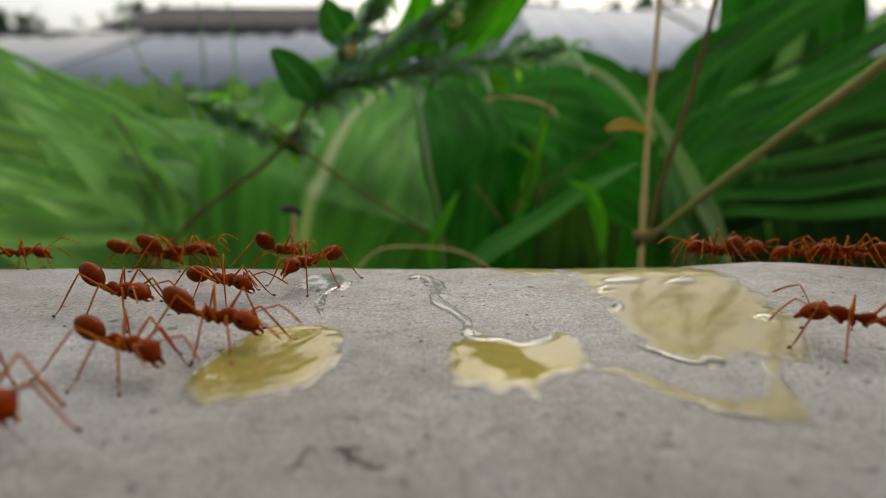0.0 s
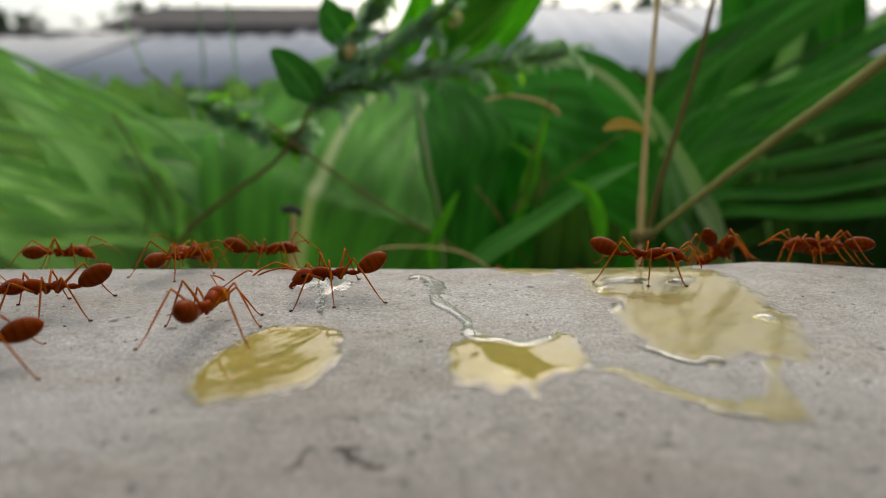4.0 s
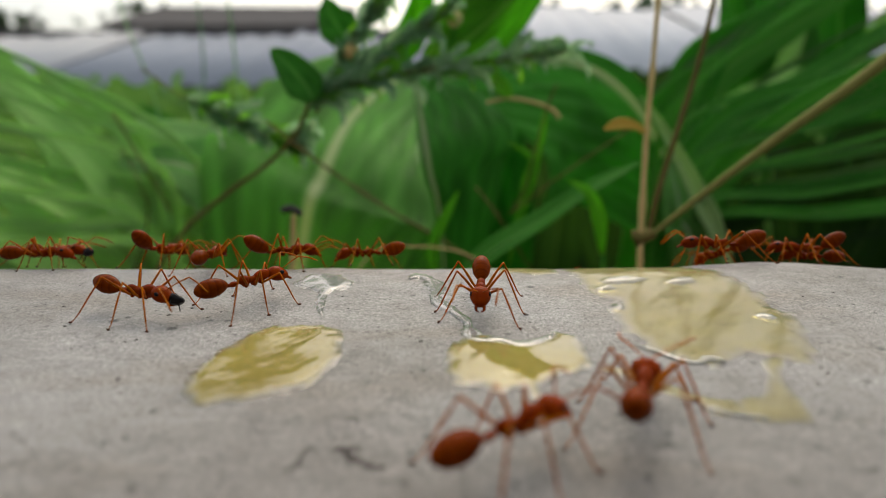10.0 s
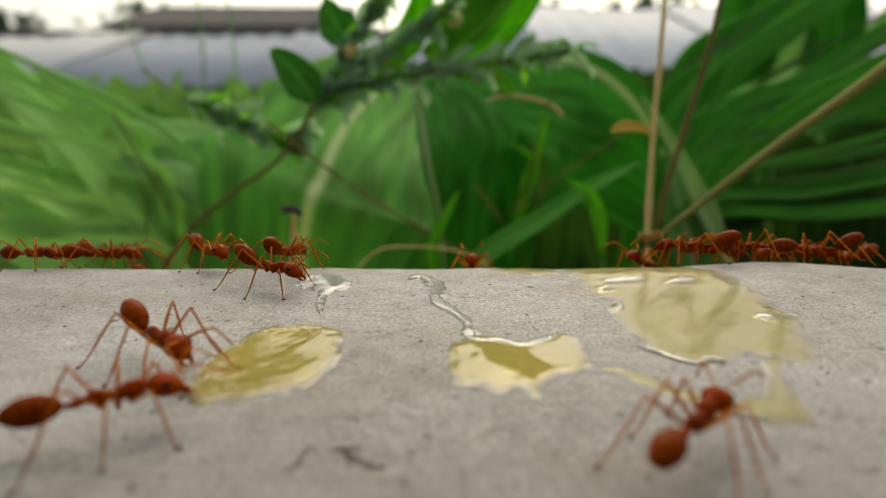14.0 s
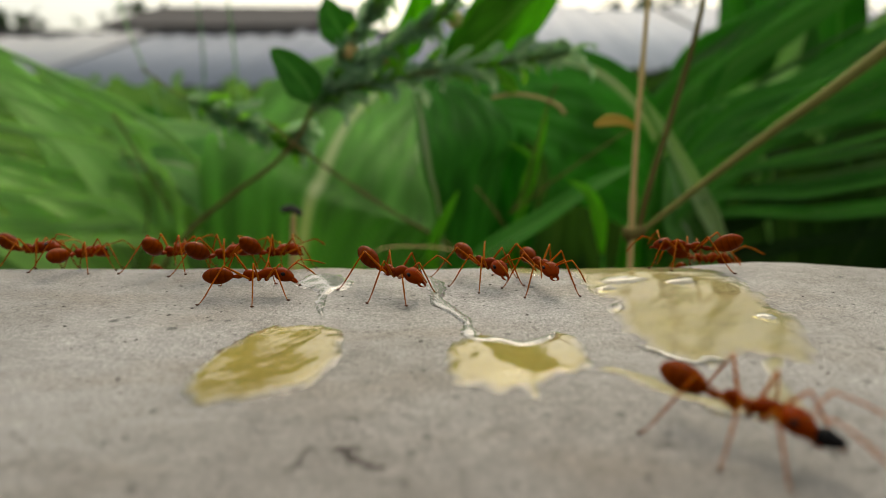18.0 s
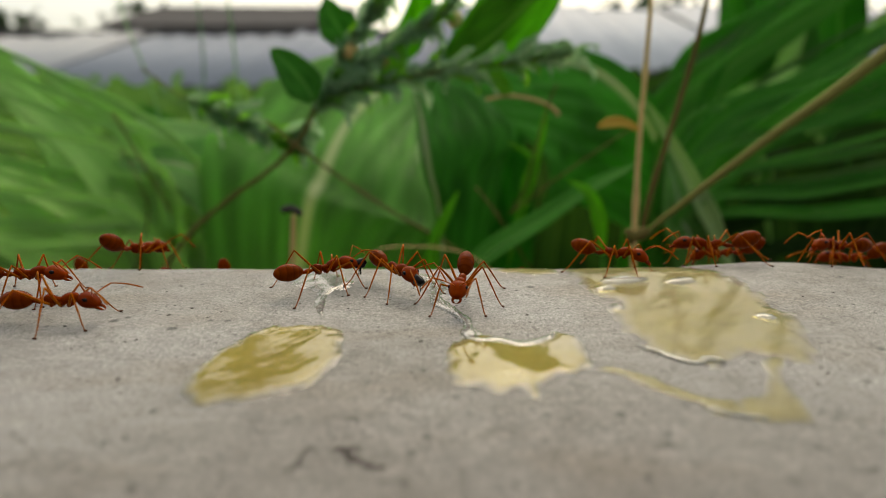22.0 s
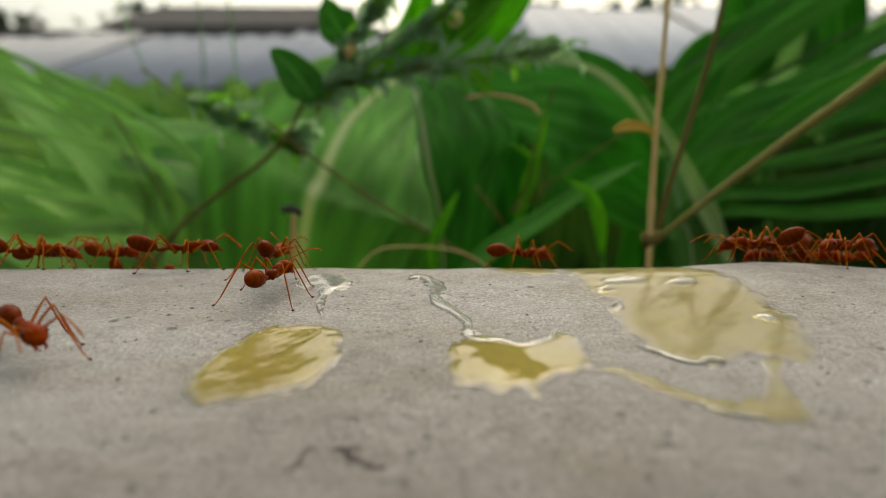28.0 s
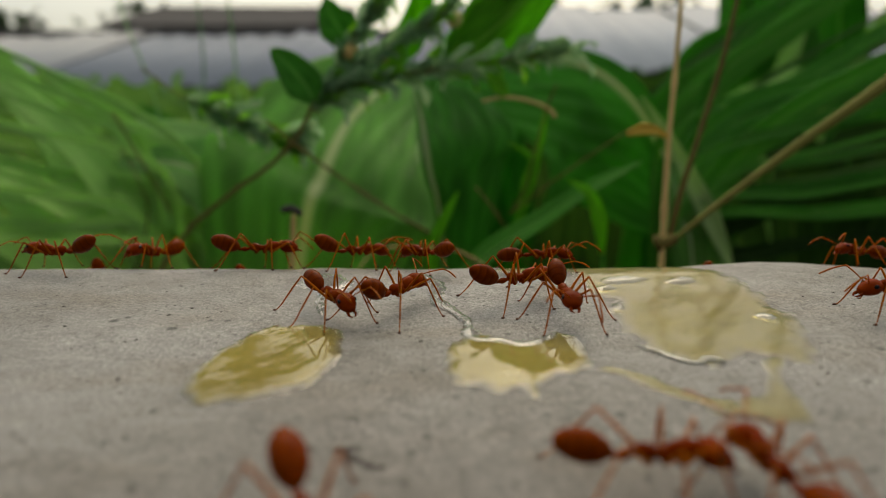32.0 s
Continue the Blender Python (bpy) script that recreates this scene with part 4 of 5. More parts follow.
def undergrowth(name, x0, x1, count, rise, material, label, seed):
    """Crowded leaves of the weeds that fill the ground behind the wall, between x0 and x1."""
    rnd = random.Random(seed)
    bm = bmesh.new()
    for k in range(count):
        y = rnd.uniform(0.34, 1.6)
        x = rnd.uniform(x0, x1)
        top = rise * y - 0.03 - rnd.uniform(0.0, 0.34) ** 1.2 * (0.25 + 0.6 * y)
        root = Vector((x, y, max(-0.45, top - rnd.uniform(0.1, 0.25))))
        a = rnd.uniform(0, 6.28)
        out = Vector((math.cos(a), math.sin(a) * 0.6, 0)) * rnd.uniform(0.05, 0.16)
        tip = Vector((x, y, top)) + out
        leaf_mesh(bm, [root, root.lerp(tip, 0.5) + Vector((0, 0, 0.05)), root.lerp(tip, 0.8) + Vector((0, 0, 0.05)), tip], rnd.uniform(0.010, 0.026),
                  rnd.uniform(0.010, 0.026), facing=(rnd.uniform(-0.5, 0.5), -1, rnd.uniform(0.2, 1.0)), n=7, cols=6, cup=0.2)
    tagged(part(name, bm, material), label, "undergrowth", kind="stuff")


# the shade among these weeds is painted: their green is darkened
undergrowth("undergrowth", -0.05, 1.7, 1200, 0.075, SHADE, "dense green weeds behind the wall, coloured dark for shade", 21)
undergrowth("meadow_weeds", -1.7, 0.0, 1300, 0.061, MEADOW, "dense pale green weeds and leaves behind the wall", 22)


def unseen_hedge():
    """An unseen hedge added behind the camera and at both ends; its height limits the light from there."""
    rnd = random.Random(33)
    verts, faces = [], []
    for k in range(2600):
        u = rnd.uniform(-4.2, 4.2)
        if abs(u) < 2.6:
            c = Vector((u, -1.5 + rnd.uniform(-0.12, 0.12), 0))
        else:
            c = Vector((math.copysign(2.6, u) + rnd.uniform(-0.12, 0.12), -1.5 + (abs(u) - 2.6), 0))
        c.z = rnd.uniform(-0.45, 1.0)
        a = Vector((rnd.gauss(0, 1), rnd.gauss(0, 1), rnd.gauss(0, 1))).normalized() * rnd.uniform(0.06, 0.16)
        b = a.cross(Vector((rnd.gauss(0, 1), rnd.gauss(0, 1), rnd.gauss(0, 1)))).normalized() * rnd.uniform(0.04, 0.10)
        n = len(verts)
        verts += [c - a, c - b - a * 0.2, c + a, c + b - a * 0.2]
        faces.append((n, n + 1, n + 2, n + 3))
    n = len(verts)
    for x, y in ((-2.6, 0.1), (-2.6, -1.62), (2.6, -1.62), (2.6, 0.1)):
        verts += [(x, y, -0.46), (x, y, 0.85)]
    faces += [(n + 2 * i, n + 2 * i + 2, n + 2 * i + 3, n + 2 * i + 1) for i in range(3)]
    me = bpy.data.meshes.new("hedge")
    me.from_pydata(verts, [], faces)
    me.materials.append(FAR_GREEN)
    tagged(new("hedge", me), "unseen added dark green hedge blocking light from behind", "hedge", kind="stuff")


unseen_hedge()


# ---- far off: a white sheet fence, a brown roof and trees ----
def build_roof():
    """A low white sheet roof that slopes towards the wall, on posts, with its ribs."""
    ob = tagged(new("sheet_roof_shed"), "low open shed with a pale white corrugated sheet roof", "shed")
    for k in range(22):
        x0 = -11 + k
        bm, cols, rows = bmesh.new(), 13, []
        for y, z in ((6.0, 0.15 if k < 11 else 0.29), (9.5, (0.98 if k < 11 else 1.32) + 0.03 * math.sin(k * 2.3))):
            rows.append([bm.verts.new((x0 + 0.995 * j / (cols - 1), y, z + 0.02 * math.cos(j * math.pi / 2))) for j in range(cols)])
        for j in range(cols - 1):
            bm.faces.new((rows[0][j], rows[0][j + 1], rows[1][j + 1], rows[1][j]))
        p = part("sheet", bm, PALEST_SHEET if x0 > 0.9 else WHITE_SHEET if x0 < -4 else SHEET, ob)
        p.modifiers.new("thickness", "SOLIDIFY").thickness = 0.004
    for k in range(12):
        for y, top in ((6.1, 0.13), (9.4, 0.98)):
            bm = bmesh.new()
            bmesh.ops.create_cube(bm, size=1, matrix=Matrix.LocRotScale((-11 + 2 * k, y, (top - 0.45) / 2), None, (0.07, 0.07, top + 0.45)))
            part("post", bm, ROOF, ob, smooth=False)

    bm = bmesh.new()
    bmesh.ops.create_cube(bm, size=1, matrix=Matrix.LocRotScale((0, 9.3, 0.27), None, (22, 0.04, 1.44)))
    part("back_wall", bm, ROOF, ob, smooth=False)


build_roof()


def build_shed():
    ob = tagged(new("long_shed"), "low long shed with a brown sheet roof in the distance", "building")
    bm = bmesh.new()
    bmesh.ops.create_cube(bm, size=1, matrix=Matrix.LocRotScale((-3.9, 14, 0.5), None, (3.6, 4, 1.7)))
    part("wall", bm, ROOF, ob, smooth=False)
    bm = bmesh.new()
    v = [bm.verts.new(c) for c in ((-5.9, 11.4, 1.3), (-1.9, 11.4, 1.3), (-1.9, 14, 1.95), (-5.9, 14, 1.95), (-5.9, 16.6, 1.3), (-1.9, 16.6, 1.3))]
    bm.faces.new((v[0], v[1], v[2], v[3]))
    bm.faces.new((v[3], v[2], v[5], v[4]))
    r = part("roof", bm, ROOF, ob, smooth=False)
    r.modifiers.new("thickness", "SOLIDIFY").thickness = 0.06


build_shed()


def far_tree(x, y, h, seed):
    rnd = random.Random(seed)
    ob = thing("tree", "distant grey-green tree under a pale sky", "tree", "distant trees")
    bm = bmesh.new()
    tube(bm, spline([(x, y, -0.45), (x + 0.1, y, h * 0.4), (x, y, h * 0.8)], 8), [0.22 - 0.02 * i for i in range(9)])
    for k in range(5):
        a = rnd.uniform(0, 6.28)
        z = h * rnd.uniform(0.35, 0.6)
        tube(bm, spline([(x, y, z), (x + math.cos(a), y + math.sin(a), z + 0.7), (x + 1.6 * math.cos(a), y + 1.6 * math.sin(a), z + 1.3)], 4), [0.09, 0.07, 0.06, 0.04, 0.02], 6)
    part("trunk", bm, BARK, ob)
    bm = bmesh.new()
    for k in range(240):
        d = Vector((rnd.gauss(0, 1), rnd.gauss(0, 1), rnd.gauss(0, 0.8)))
        c = Vector((x, y, h * 0.72)) + d * h * 0.17
        a = Vector((rnd.gauss(0, 1), rnd.gauss(0, 1), rnd.gauss(0, 1))).normalized() * rnd.uniform(0.12, 0.35)
        b = a.cross(Vector((rnd.gauss(0, 1), rnd.gauss(0, 1), rnd.gauss(0, 1)))).normalized() * rnd.uniform(0.1, 0.25)
        bm.faces.new([bm.verts.new(c + q) for q in (-a, -b * 0.7 - a * 0.2, a, b)])
    part("crown", bm, FAR_GREEN, ob, smooth=False)


for k, (x, y, h) in enumerate([(-10, 22, 2.9), (-7, 20, 2.5), (-3.5, 24, 3.2), (0.5, 21, 3.0), (3, 22, 3.2), (5.5, 20, 2.9), (8, 23, 3.4), (12, 21, 3.0), (-14, 21, 2.8), (-17, 23, 3.2), (17, 23, 3.4)]):
    far_tree(x, y, h, 40 + k)


# ---- ants ----
def ant(seed, size, cargo=False, rise=2.3):
    """A weaver ant that faces +x, standing on z = 0. Lengths in millimetres."""
    rnd = random.Random(seed)
    k = size * MM
    ob = thing("weaver_ant", "slender orange-red weaver ant with long thin legs", "ant", "weaver ants")
    up = rise - 2.7
    lift, nose = rnd.uniform(-8, 30), rnd.uniform(-34, -8)

    def add(name, bm, material, parent, at=(0, 0, 0), label=""):
        bmesh.ops.scale(bm, vec=(k, k, k), verts=bm.verts[:])
        p = part(name, bm, material, parent, label)
        p.matrix_basis = Matrix.Translation(Vector(at) * k)
        return p

    bm = bmesh.new()
    lathe(bm, egg(1.75, 0.52, 10, 0.9, 0.9), (0.98, 0, 0.10), (0.95, 1.0), 14, 14)
    lathe(bm, [(-0.55, 0.36), (-0.3, 0.30), (0.0, 0.27), (0.35, 0.31), (0.6, 0.33)], (0.1, 0, -0.04), (1, 1), 12, 4)
    lathe(bm, egg(1.35, 0.45, 9, 0.9, 0.85), (-0.75, 0, -0.02), (0.85, 1.0), 14, -12)
    for x in (0.95, 0.2, -0.65):
        for s in (-1, 1):
            lathe(bm, egg(0.62, 0.23, 6), (x, s * 0.2, -0.40), (1, 1), 8, 70)
    add("thorax", bm, CHITIN, ob, (0, 0, 2.7 + up))
    bm = bmesh.new()
    lathe(bm, [(-0.72, 0.13), (-0.45, 0.17), (-0.15, 0.27), (0.1, 0.24), (0.35, 0.14), (0.6, 0.13)], (0, 0, 0), (1, 1), 10, 5)
    add("petiole", bm, CHITIN, ob, (-1.75, 0, 2.52 + up))
    bm = bmesh.new()
    prof = []
    for i in range(33):
        u = i / 32  # the tip at 0, the waist at 1; four overlapping plates
        w = 2 * u - 1
        r = 0.88 * max(0.0, 1 - abs(w) ** (1.8 if w > 0 else 2.1)) ** 0.58 * (1.0 + 0.02 * w)
        prof.append((-3.1 + 3.1 * u, max(0.05, r) * (1 - 0.025 * ((u * 4.6) % 1.0))))
    lathe(bm, prof, (0, 0, 0.12), (0.95, 1.0), 20, 0)
    add("gaster", bm, GASTER, ob, (-2.35, 0, 2.52 + up), "banded amber-brown abdomen").rotation_euler = (0, radians(lift), 0)
    bm = bmesh.new()
    prof = [(-0.95, 0.16), (-0.9, 0.38), (-0.76, 0.62), (-0.5, 0.80), (-0.2, 0.87), (0.1, 0.84), (0.4, 0.74), (0.7, 0.58), (0.92, 0.42), (1.02, 0.24)]
    lathe(bm, prof, (0.85, 0, 0), (1.0, 0.8), 20, 0)
    head = add("head", bm, CHITIN, ob, (1.85, 0, 2.92 + up))
    head.rotation_euler = (0, radians(-nose), 0)
    for s in (-1, 1):
        bm = bmesh.new()
        lathe(bm, egg(0.52, 0.21, 8), (0, 0, 0), (0.6, 1.0), 10, 20)
        add("eye", bm, EYE_BLACK, head, (0.80, s * 0.74, 0.24), "black compound eye")
        bm = bmesh.new()
        tube(bm, spline([(0, 0, 0), (0.35, s * 0.12, -0.05), (0.62, s * 0.02, -0.1), (0.75, -s * 0.2, -0.12)], 6), [0.15, 0.15, 0.13, 0.11, 0.08, 0.05, 0.02], 8)
        add("mandible", bm, CHITIN, head, (1.65, s * 0.22, -0.12))
        bm = bmesh.new()
        e = Vector((1.25 + rnd.uniform(-0.3, 0.3), s * rnd.uniform(0.9, 1.6), rnd.uniform(0.5, 1.3)))
        f = e + Vector((1.9 + rnd.uniform(-0.4, 0.5), s * rnd.uniform(-0.2, 0.8), -rnd.uniform(0.7, 1.6)))
        tube(bm, spline([(0, 0, 0), e * 0.5 + Vector((0, 0, 0.06)), e], 6), [0.055, 0.05, 0.055, 0.06, 0.065, 0.07, 0.075], 6)
        tube(bm, spline([e, e.lerp(f, 0.5) + Vector((0, 0, 0.12)), f], 8), [0.06, 0.06, 0.065, 0.07, 0.07, 0.075, 0.08, 0.08, 0.04], 6)
        add("antenna", bm, LEG, ob, (3.05, s * 0.22, 3.1 + up))
    for name, hip, knee, foot in (("foreleg", (0.98, 0.26, 2.22), (2.3, 1.45, 3.35), (3.9, 2.5, 0.06)),
                                  ("midleg", (0.2, 0.28, 2.18), (0.45, 1.9, 3.75), (0.6, 3.9, 0.06)),
                                  ("hindleg", (-0.62, 0.26, 2.22), (-2.3, 1.75, 4.0), (-4.9, 3.2, 0.06))):
        for s in (-1, 1):
            h = Vector((hip[0], hip[1] * s, hip[2] + up))
            j = Vector((rnd.uniform(-0.5, 0.5), 0, 0))
            n = Vector((knee[0], knee[1] * s, knee[2] + up * 0.85 + rnd.uniform(-0.4, 0.5))) + j - h
            g = Vector((foot[0] + rnd.uniform(-0.5, 0.5), (foot[1] + rnd.uniform(-0.4, 0.4)) * s, foot[2])) + j - h
            ank = n.lerp(g, 0.72) + Vector((0, 0, -0.25))
            bm = bmesh.new()
            tube(bm, spline([(0, 0, 0), n * 0.2 + Vector((0, s * 0.08, 0)), n * 0.55, n], 8), [0.11, 0.10, 0.11, 0.12, 0.12, 0.115, 0.10, 0.09, 0.078], 8)
            tube(bm, spline([n, n.lerp(ank, 0.5) + Vector((0, 0, 0.05)), ank], 7), [0.07, 0.07, 0.075, 0.08, 0.08, 0.072, 0.065, 0.06], 8)
            tube(bm, spline([ank, ank.lerp(g, 0.6) + Vector((0, 0, -0.08)), g], 5), [0.06, 0.048, 0.045, 0.042, 0.05, 0.07], 7)
            leg = add(name, bm, LEG, ob, h)
            bm = bmesh.new()
            lathe(bm, egg(0.42, 0.13, 6), (0, 0, 0), (1, 0.7), 8)
            add("claw", bm, CLAW, leg, g + Vector((0.02, 0, 0.05)), "dark claw")
    if cargo:
        bm = bmesh.new()
        bmesh.ops.create_icosphere(bm, subdivisions=2, radius=0.6)
        for v in bm.verts:
            v.co = Vector((v.co.x * 1.25, v.co.y * 0.8, v.co.z * 0.9)) * (1 + 0.5 * noise.noise(v.co * 2.2 + Vector((seed, 0, 0))))
        for q in range(4):
            e = Vector((rnd.uniform(-1.0, 0.8), rnd.uniform(-1.1, 1.1), -rnd.uniform(0.6, 1.1)))
            tube(bm, spline([(0, 0, 0), e * 0.6 + Vector((0, 0, 0.3)), e], 5), [0.07, 0.06, 0.06, 0.05, 0.05, 0.03], 6)
        add("crumb", bm, EYE_BLACK, ob, (4.15, 0, 2.35 + up), "black insect remains held in the jaws")
    return ob


kinds = [ant(100 + i, 0.97 + 0.02 * i, False, 2.15 + 0.06 * (i * 3 % 7)) for i in range(7)]
ants = list(kinds)
while len(ants) < 24:
    ants.append(copy_thing(kinds[len(ants) % 7], Matrix()))
for seed in (131, 132):
    ants.append(tagged(ant(seed, 1.0, True, 2.35), "orange-red weaver ant carrying a black insect bit"))


def stand(x, s, heading):
    """The pose of an ant that stands on the wall's top, x and s in millimetres, heading in degrees from +x towards the far edge."""
    y, z, p = profile(s)
    z += hump(x, s) * math.cos(p)
    tilt = Matrix.Rotation(-p, 4, "X")
    return Matrix.Translation(Vector((x, y, z)) * MM) @ tilt @ Matrix.Rotation(radians(heading), 4, "Z")


def nearer(a, b):
    """The angle b, turned by whole circles to lie within 180 degrees of a."""
    return a + (b - a + 180) % 360 - 180


def crawl(who, seed, stops):
    """Keys an ant's way from stop to stop; between two it turns along its course and swings its legs."""
    rnd = random.Random(seed)
    rows, steps, last = [], [], stops[0][3]
    for (t0, x0, s0, h0), (t1, x1, s1, h1) in zip(stops, stops[1:]):
        h0 = nearer(last, h0)
        rows.append((t0, stand(x0, s0, h0)))
        span, far = t1 - t0, math.hypot(x1 - x0, s1 - s0)
        if far > 7:
            course = nearer(h0, math.degrees(math.atan2(s1 - s0, x1 - x0)))
            end = nearer(course, h1)
            for f, h in ((0.12, h0 * 0.75 + course * 0.25), (0.3, h0 * 0.35 + course * 0.65), (0.5, course), (0.7, course * 0.65 + end * 0.35), (0.88, course * 0.25 + end * 0.75)):
                g = f * f * (3 - 2 * f)
                rows.append((t0 + span * f, stand(x0 + (x1 - x0) * g, s0 + (s1 - s0) * g, h)))
            last = end
        else:
            end = nearer(h0, h1)
            for f in (0.33, 0.67):
                rows.append((t0 + span * f, stand(x0 + (x1 - x0) * f, s0 + (s1 - s0) * f, h0 + (end - h0) * f)))
            last = end
        pace = 11.0 if far > 7 else 1.5
        t = t0
        while t < t1 - 0.05:
            steps.append((t, pace))
            t += 0.1667
    t, x, s, h = stops[-1]
    rows.append((t, stand(x, s, nearer(last, h))))
    steps.append((t, 2.0))
    walk(who, rows)
    legs = [c for c in who.children if "leg" in c.name]
    for i, leg in enumerate(legs):
        at = leg.matrix_basis.translation.copy()
        sign = 1 if i % 4 in (0, 3) else -1
        walk(leg, [(t, Matrix.Translation(at) @ Matrix.Rotation(radians(sign * (1 if k % 2 else -1) * a * rnd.uniform(0.5, 1.2)), 4, "Z"))
                   for k, (t, a) in enumerate(steps)])
    for i, feeler in enumerate(c for c in who.children if "antenna" in c.name):
        at = feeler.matrix_basis.translation.copy()
        walk(feeler, [(t, Matrix.Translation(at) @ Matrix.Rotation(radians(rnd.uniform(-16, 16)), 4, "Z") @ Matrix.Rotation(radians(rnd.uniform(-14, 14)), 4, "Y"))
                      for t, a in steps[::2] + steps[-1:]])


def sway(what, rows):
    """Keys how the wind shifts a plant: seconds, then millimetres sideways and upwards."""
    base = what.matrix_basis.copy()
    walk(what, [(t, Matrix.Translation((x * MM, 0, z * MM)) @ base) for t, x, z in rows])


def motions():
    crawl(ants[0], 0, [(0, -50, 71.7, 46), (1, -49.7, 73.2, 35), (2, -50.9, 88, 95), (3, -43.7, 70.6, -4), (6, -46.9, 75.6, -10), (7, -45.8, 72.7, -25), (8, -48.5, 75.6, 10), (9, -48.5, 71.2, 46), (10, -46.3, 70.9, -2), (11, -23.3, 30.4, -12), (12, -19.5, 26.8, 118), (13, -33.8, 46.4, 89), (14, -40.1, 73.2, 33)]
          + [(17, -36.6, 73.2, 8), (18, -41, 70, -281), (19, -37.3, 60.5, -279), (20, -44.5, 75.5, -15), (21, -46.7, 74, -21), (22, -47.9, 88, 95), (23, -46.4, 74.1, -15), (24, -41.5, 77.3, -27), (25, -48.3, 72.1, -16), (28, -47.3, 74, -7), (29, -49.4, 78.7, -13), (30, -39.3, 60.8, -17), (31, -47.7, 74, -14), (32, -48.9, 88, 95)])
    crawl(ants[1], 1, [(0, -36.1, 75.9, 40), (1, -34.9, 77.2, 28), (2, -35.5, 90.2, 93), (3, -30.6, 78.2, -35), (6, -33.9, 71.7, 43), (7, -37.5, 70, -324), (8, -35.7, 71.7, 43), (9, -30, 75.5, 88), (10, -9.8, 75.7, -188), (11, -18.1, 54.8, -81), (12, -14.6, 54.1, -37), (13, -5.6, 59.7, -30), (14, 3.8, 80.9, -92)]
          + [(17, 3.5, 64, 91), (18, 4.3, 63.6, -57), (19, 7.8, 72.3, -43), (20, 14.6, 75.5, -35), (21, 10.3, 73.3, -45), (22, 9.7, 90.2, 92), (23, 1.6, 62.4, -202), (24, -5.8, 46.7, -124), (25, -21.4, 54.2, -320), (28, -16.5, 59.6, -281), (29, 12.1, 34, 31), (30, -4.5, 35.4, 81), (31, -7.3, 39.9, -248), (32, 15.2, 26.1, -266)])
    crawl(ants[2], 2, [(0, -31.5, 74.9, -39), (1, -34.6, 75.6, 8), (2, -34.6, 92.4, 90), (3, -34.6, 92.4, 90), (6, -34.6, 92.4, 90), (7, -29.7, 75.7, -278), (8, -21.8, 62.9, 25), (9, -28.6, 57.2, 52), (10, -17.7, 56.4, 45), (11, -18, 32.3, -323), (12, -17.9, 32.6, -329), (13, -18.1, 32.5, -331), (14, -18.5, 32.7, 28)]
          + [(17, -27.7, 37.2, -223), (18, -47.9, 37.2, 180), (19, -47.9, 37.2, 180), (20, -27.6, 38.8, -280), (21, -32.3, 57.5, -260), (22, -39.7, 58.5, -361), (23, -14.4, 59.2, 38), (24, -5.7, 25.9, 23), (25, -25.2, 56.1, -326), (28, -30.6, 43.7, -43), (29, -30.2, 34.8, -26), (30, -19, 35, -378), (31, -19, 8, -90), (32, -19, 8, -90)])
    crawl(ants[3], 3, [(0, -29.9, 70.6, 7), (1, -29.7, 72.1, -28), (2, -29.1, 94.6, 88), (3, -28.5, 94.6, 88), (6, -27.9, 94.6, 88), (7, -23.7, 78.8, -26), (8, -15, 71.8, 143), (9, -17.9, 68.2, -300), (10, -17.8, 70.6, 36), (11, -23.3, 58.6, -302), (12, -20.3, 70, 59), (13, -19.3, 71.8, 64), (14, -17.6, 69.9, -283)]
          + [(17, -11.1, 64, -264), (18, -19, 69.9, -302), (19, -18.5, 69.7, 25), (20, -19.4, 70.1, 75), (21, -19.8, 70, 72), (22, -19.2, 94.6, 89), (23, -20.9, 69, 54), (24, -15.3, 67.8, -27), (25, -20.3, 77, -103), (28, -19.7, 94.6, 88), (29, -19.1, 94.6, 88), (30, -24, 62, -234), (31, -24.9, 64.1, -293), (32, -9.8, 71, 26)])
    crawl(ants[4], 4, [(0, -28.4, 53.3, -30), (1, -31.4, 53.1, -290), (2, -57.8, 53.1, 180), (3, -33.1, 53.9, -129), (6, -40.3, 53.9, 163), (7, -38.3, 60.1, -33), (8, -36.1, 58.7, 165), (9, -34.8, 66.7, -23), (10, -33.4, 73.5, -286), (11, -33, 75.6, 42), (12, -30.3, 78.2, -41), (13, -29.1, 88, 83), (14, -42.2, 77.6, -12)]
          + [(17, -41.4, 76.2, -14), (18, -48.3, 72.1, -16), (19, -47.1, 88, 86), (20, -50.7, 75.9, 43), (21, -51.2, 75.6, 10), (22, -50, 88, 84), (23, -48.8, 88, 84), (24, -47.6, 88, 84), (25, -46.4, 88, 84), (28, -45.2, 88, 84), (29, -44, 88, 84), (30, -33, 70, 78), (31, -48.3, 72.1, 37), (32, -43.3, 68.5, 167)])
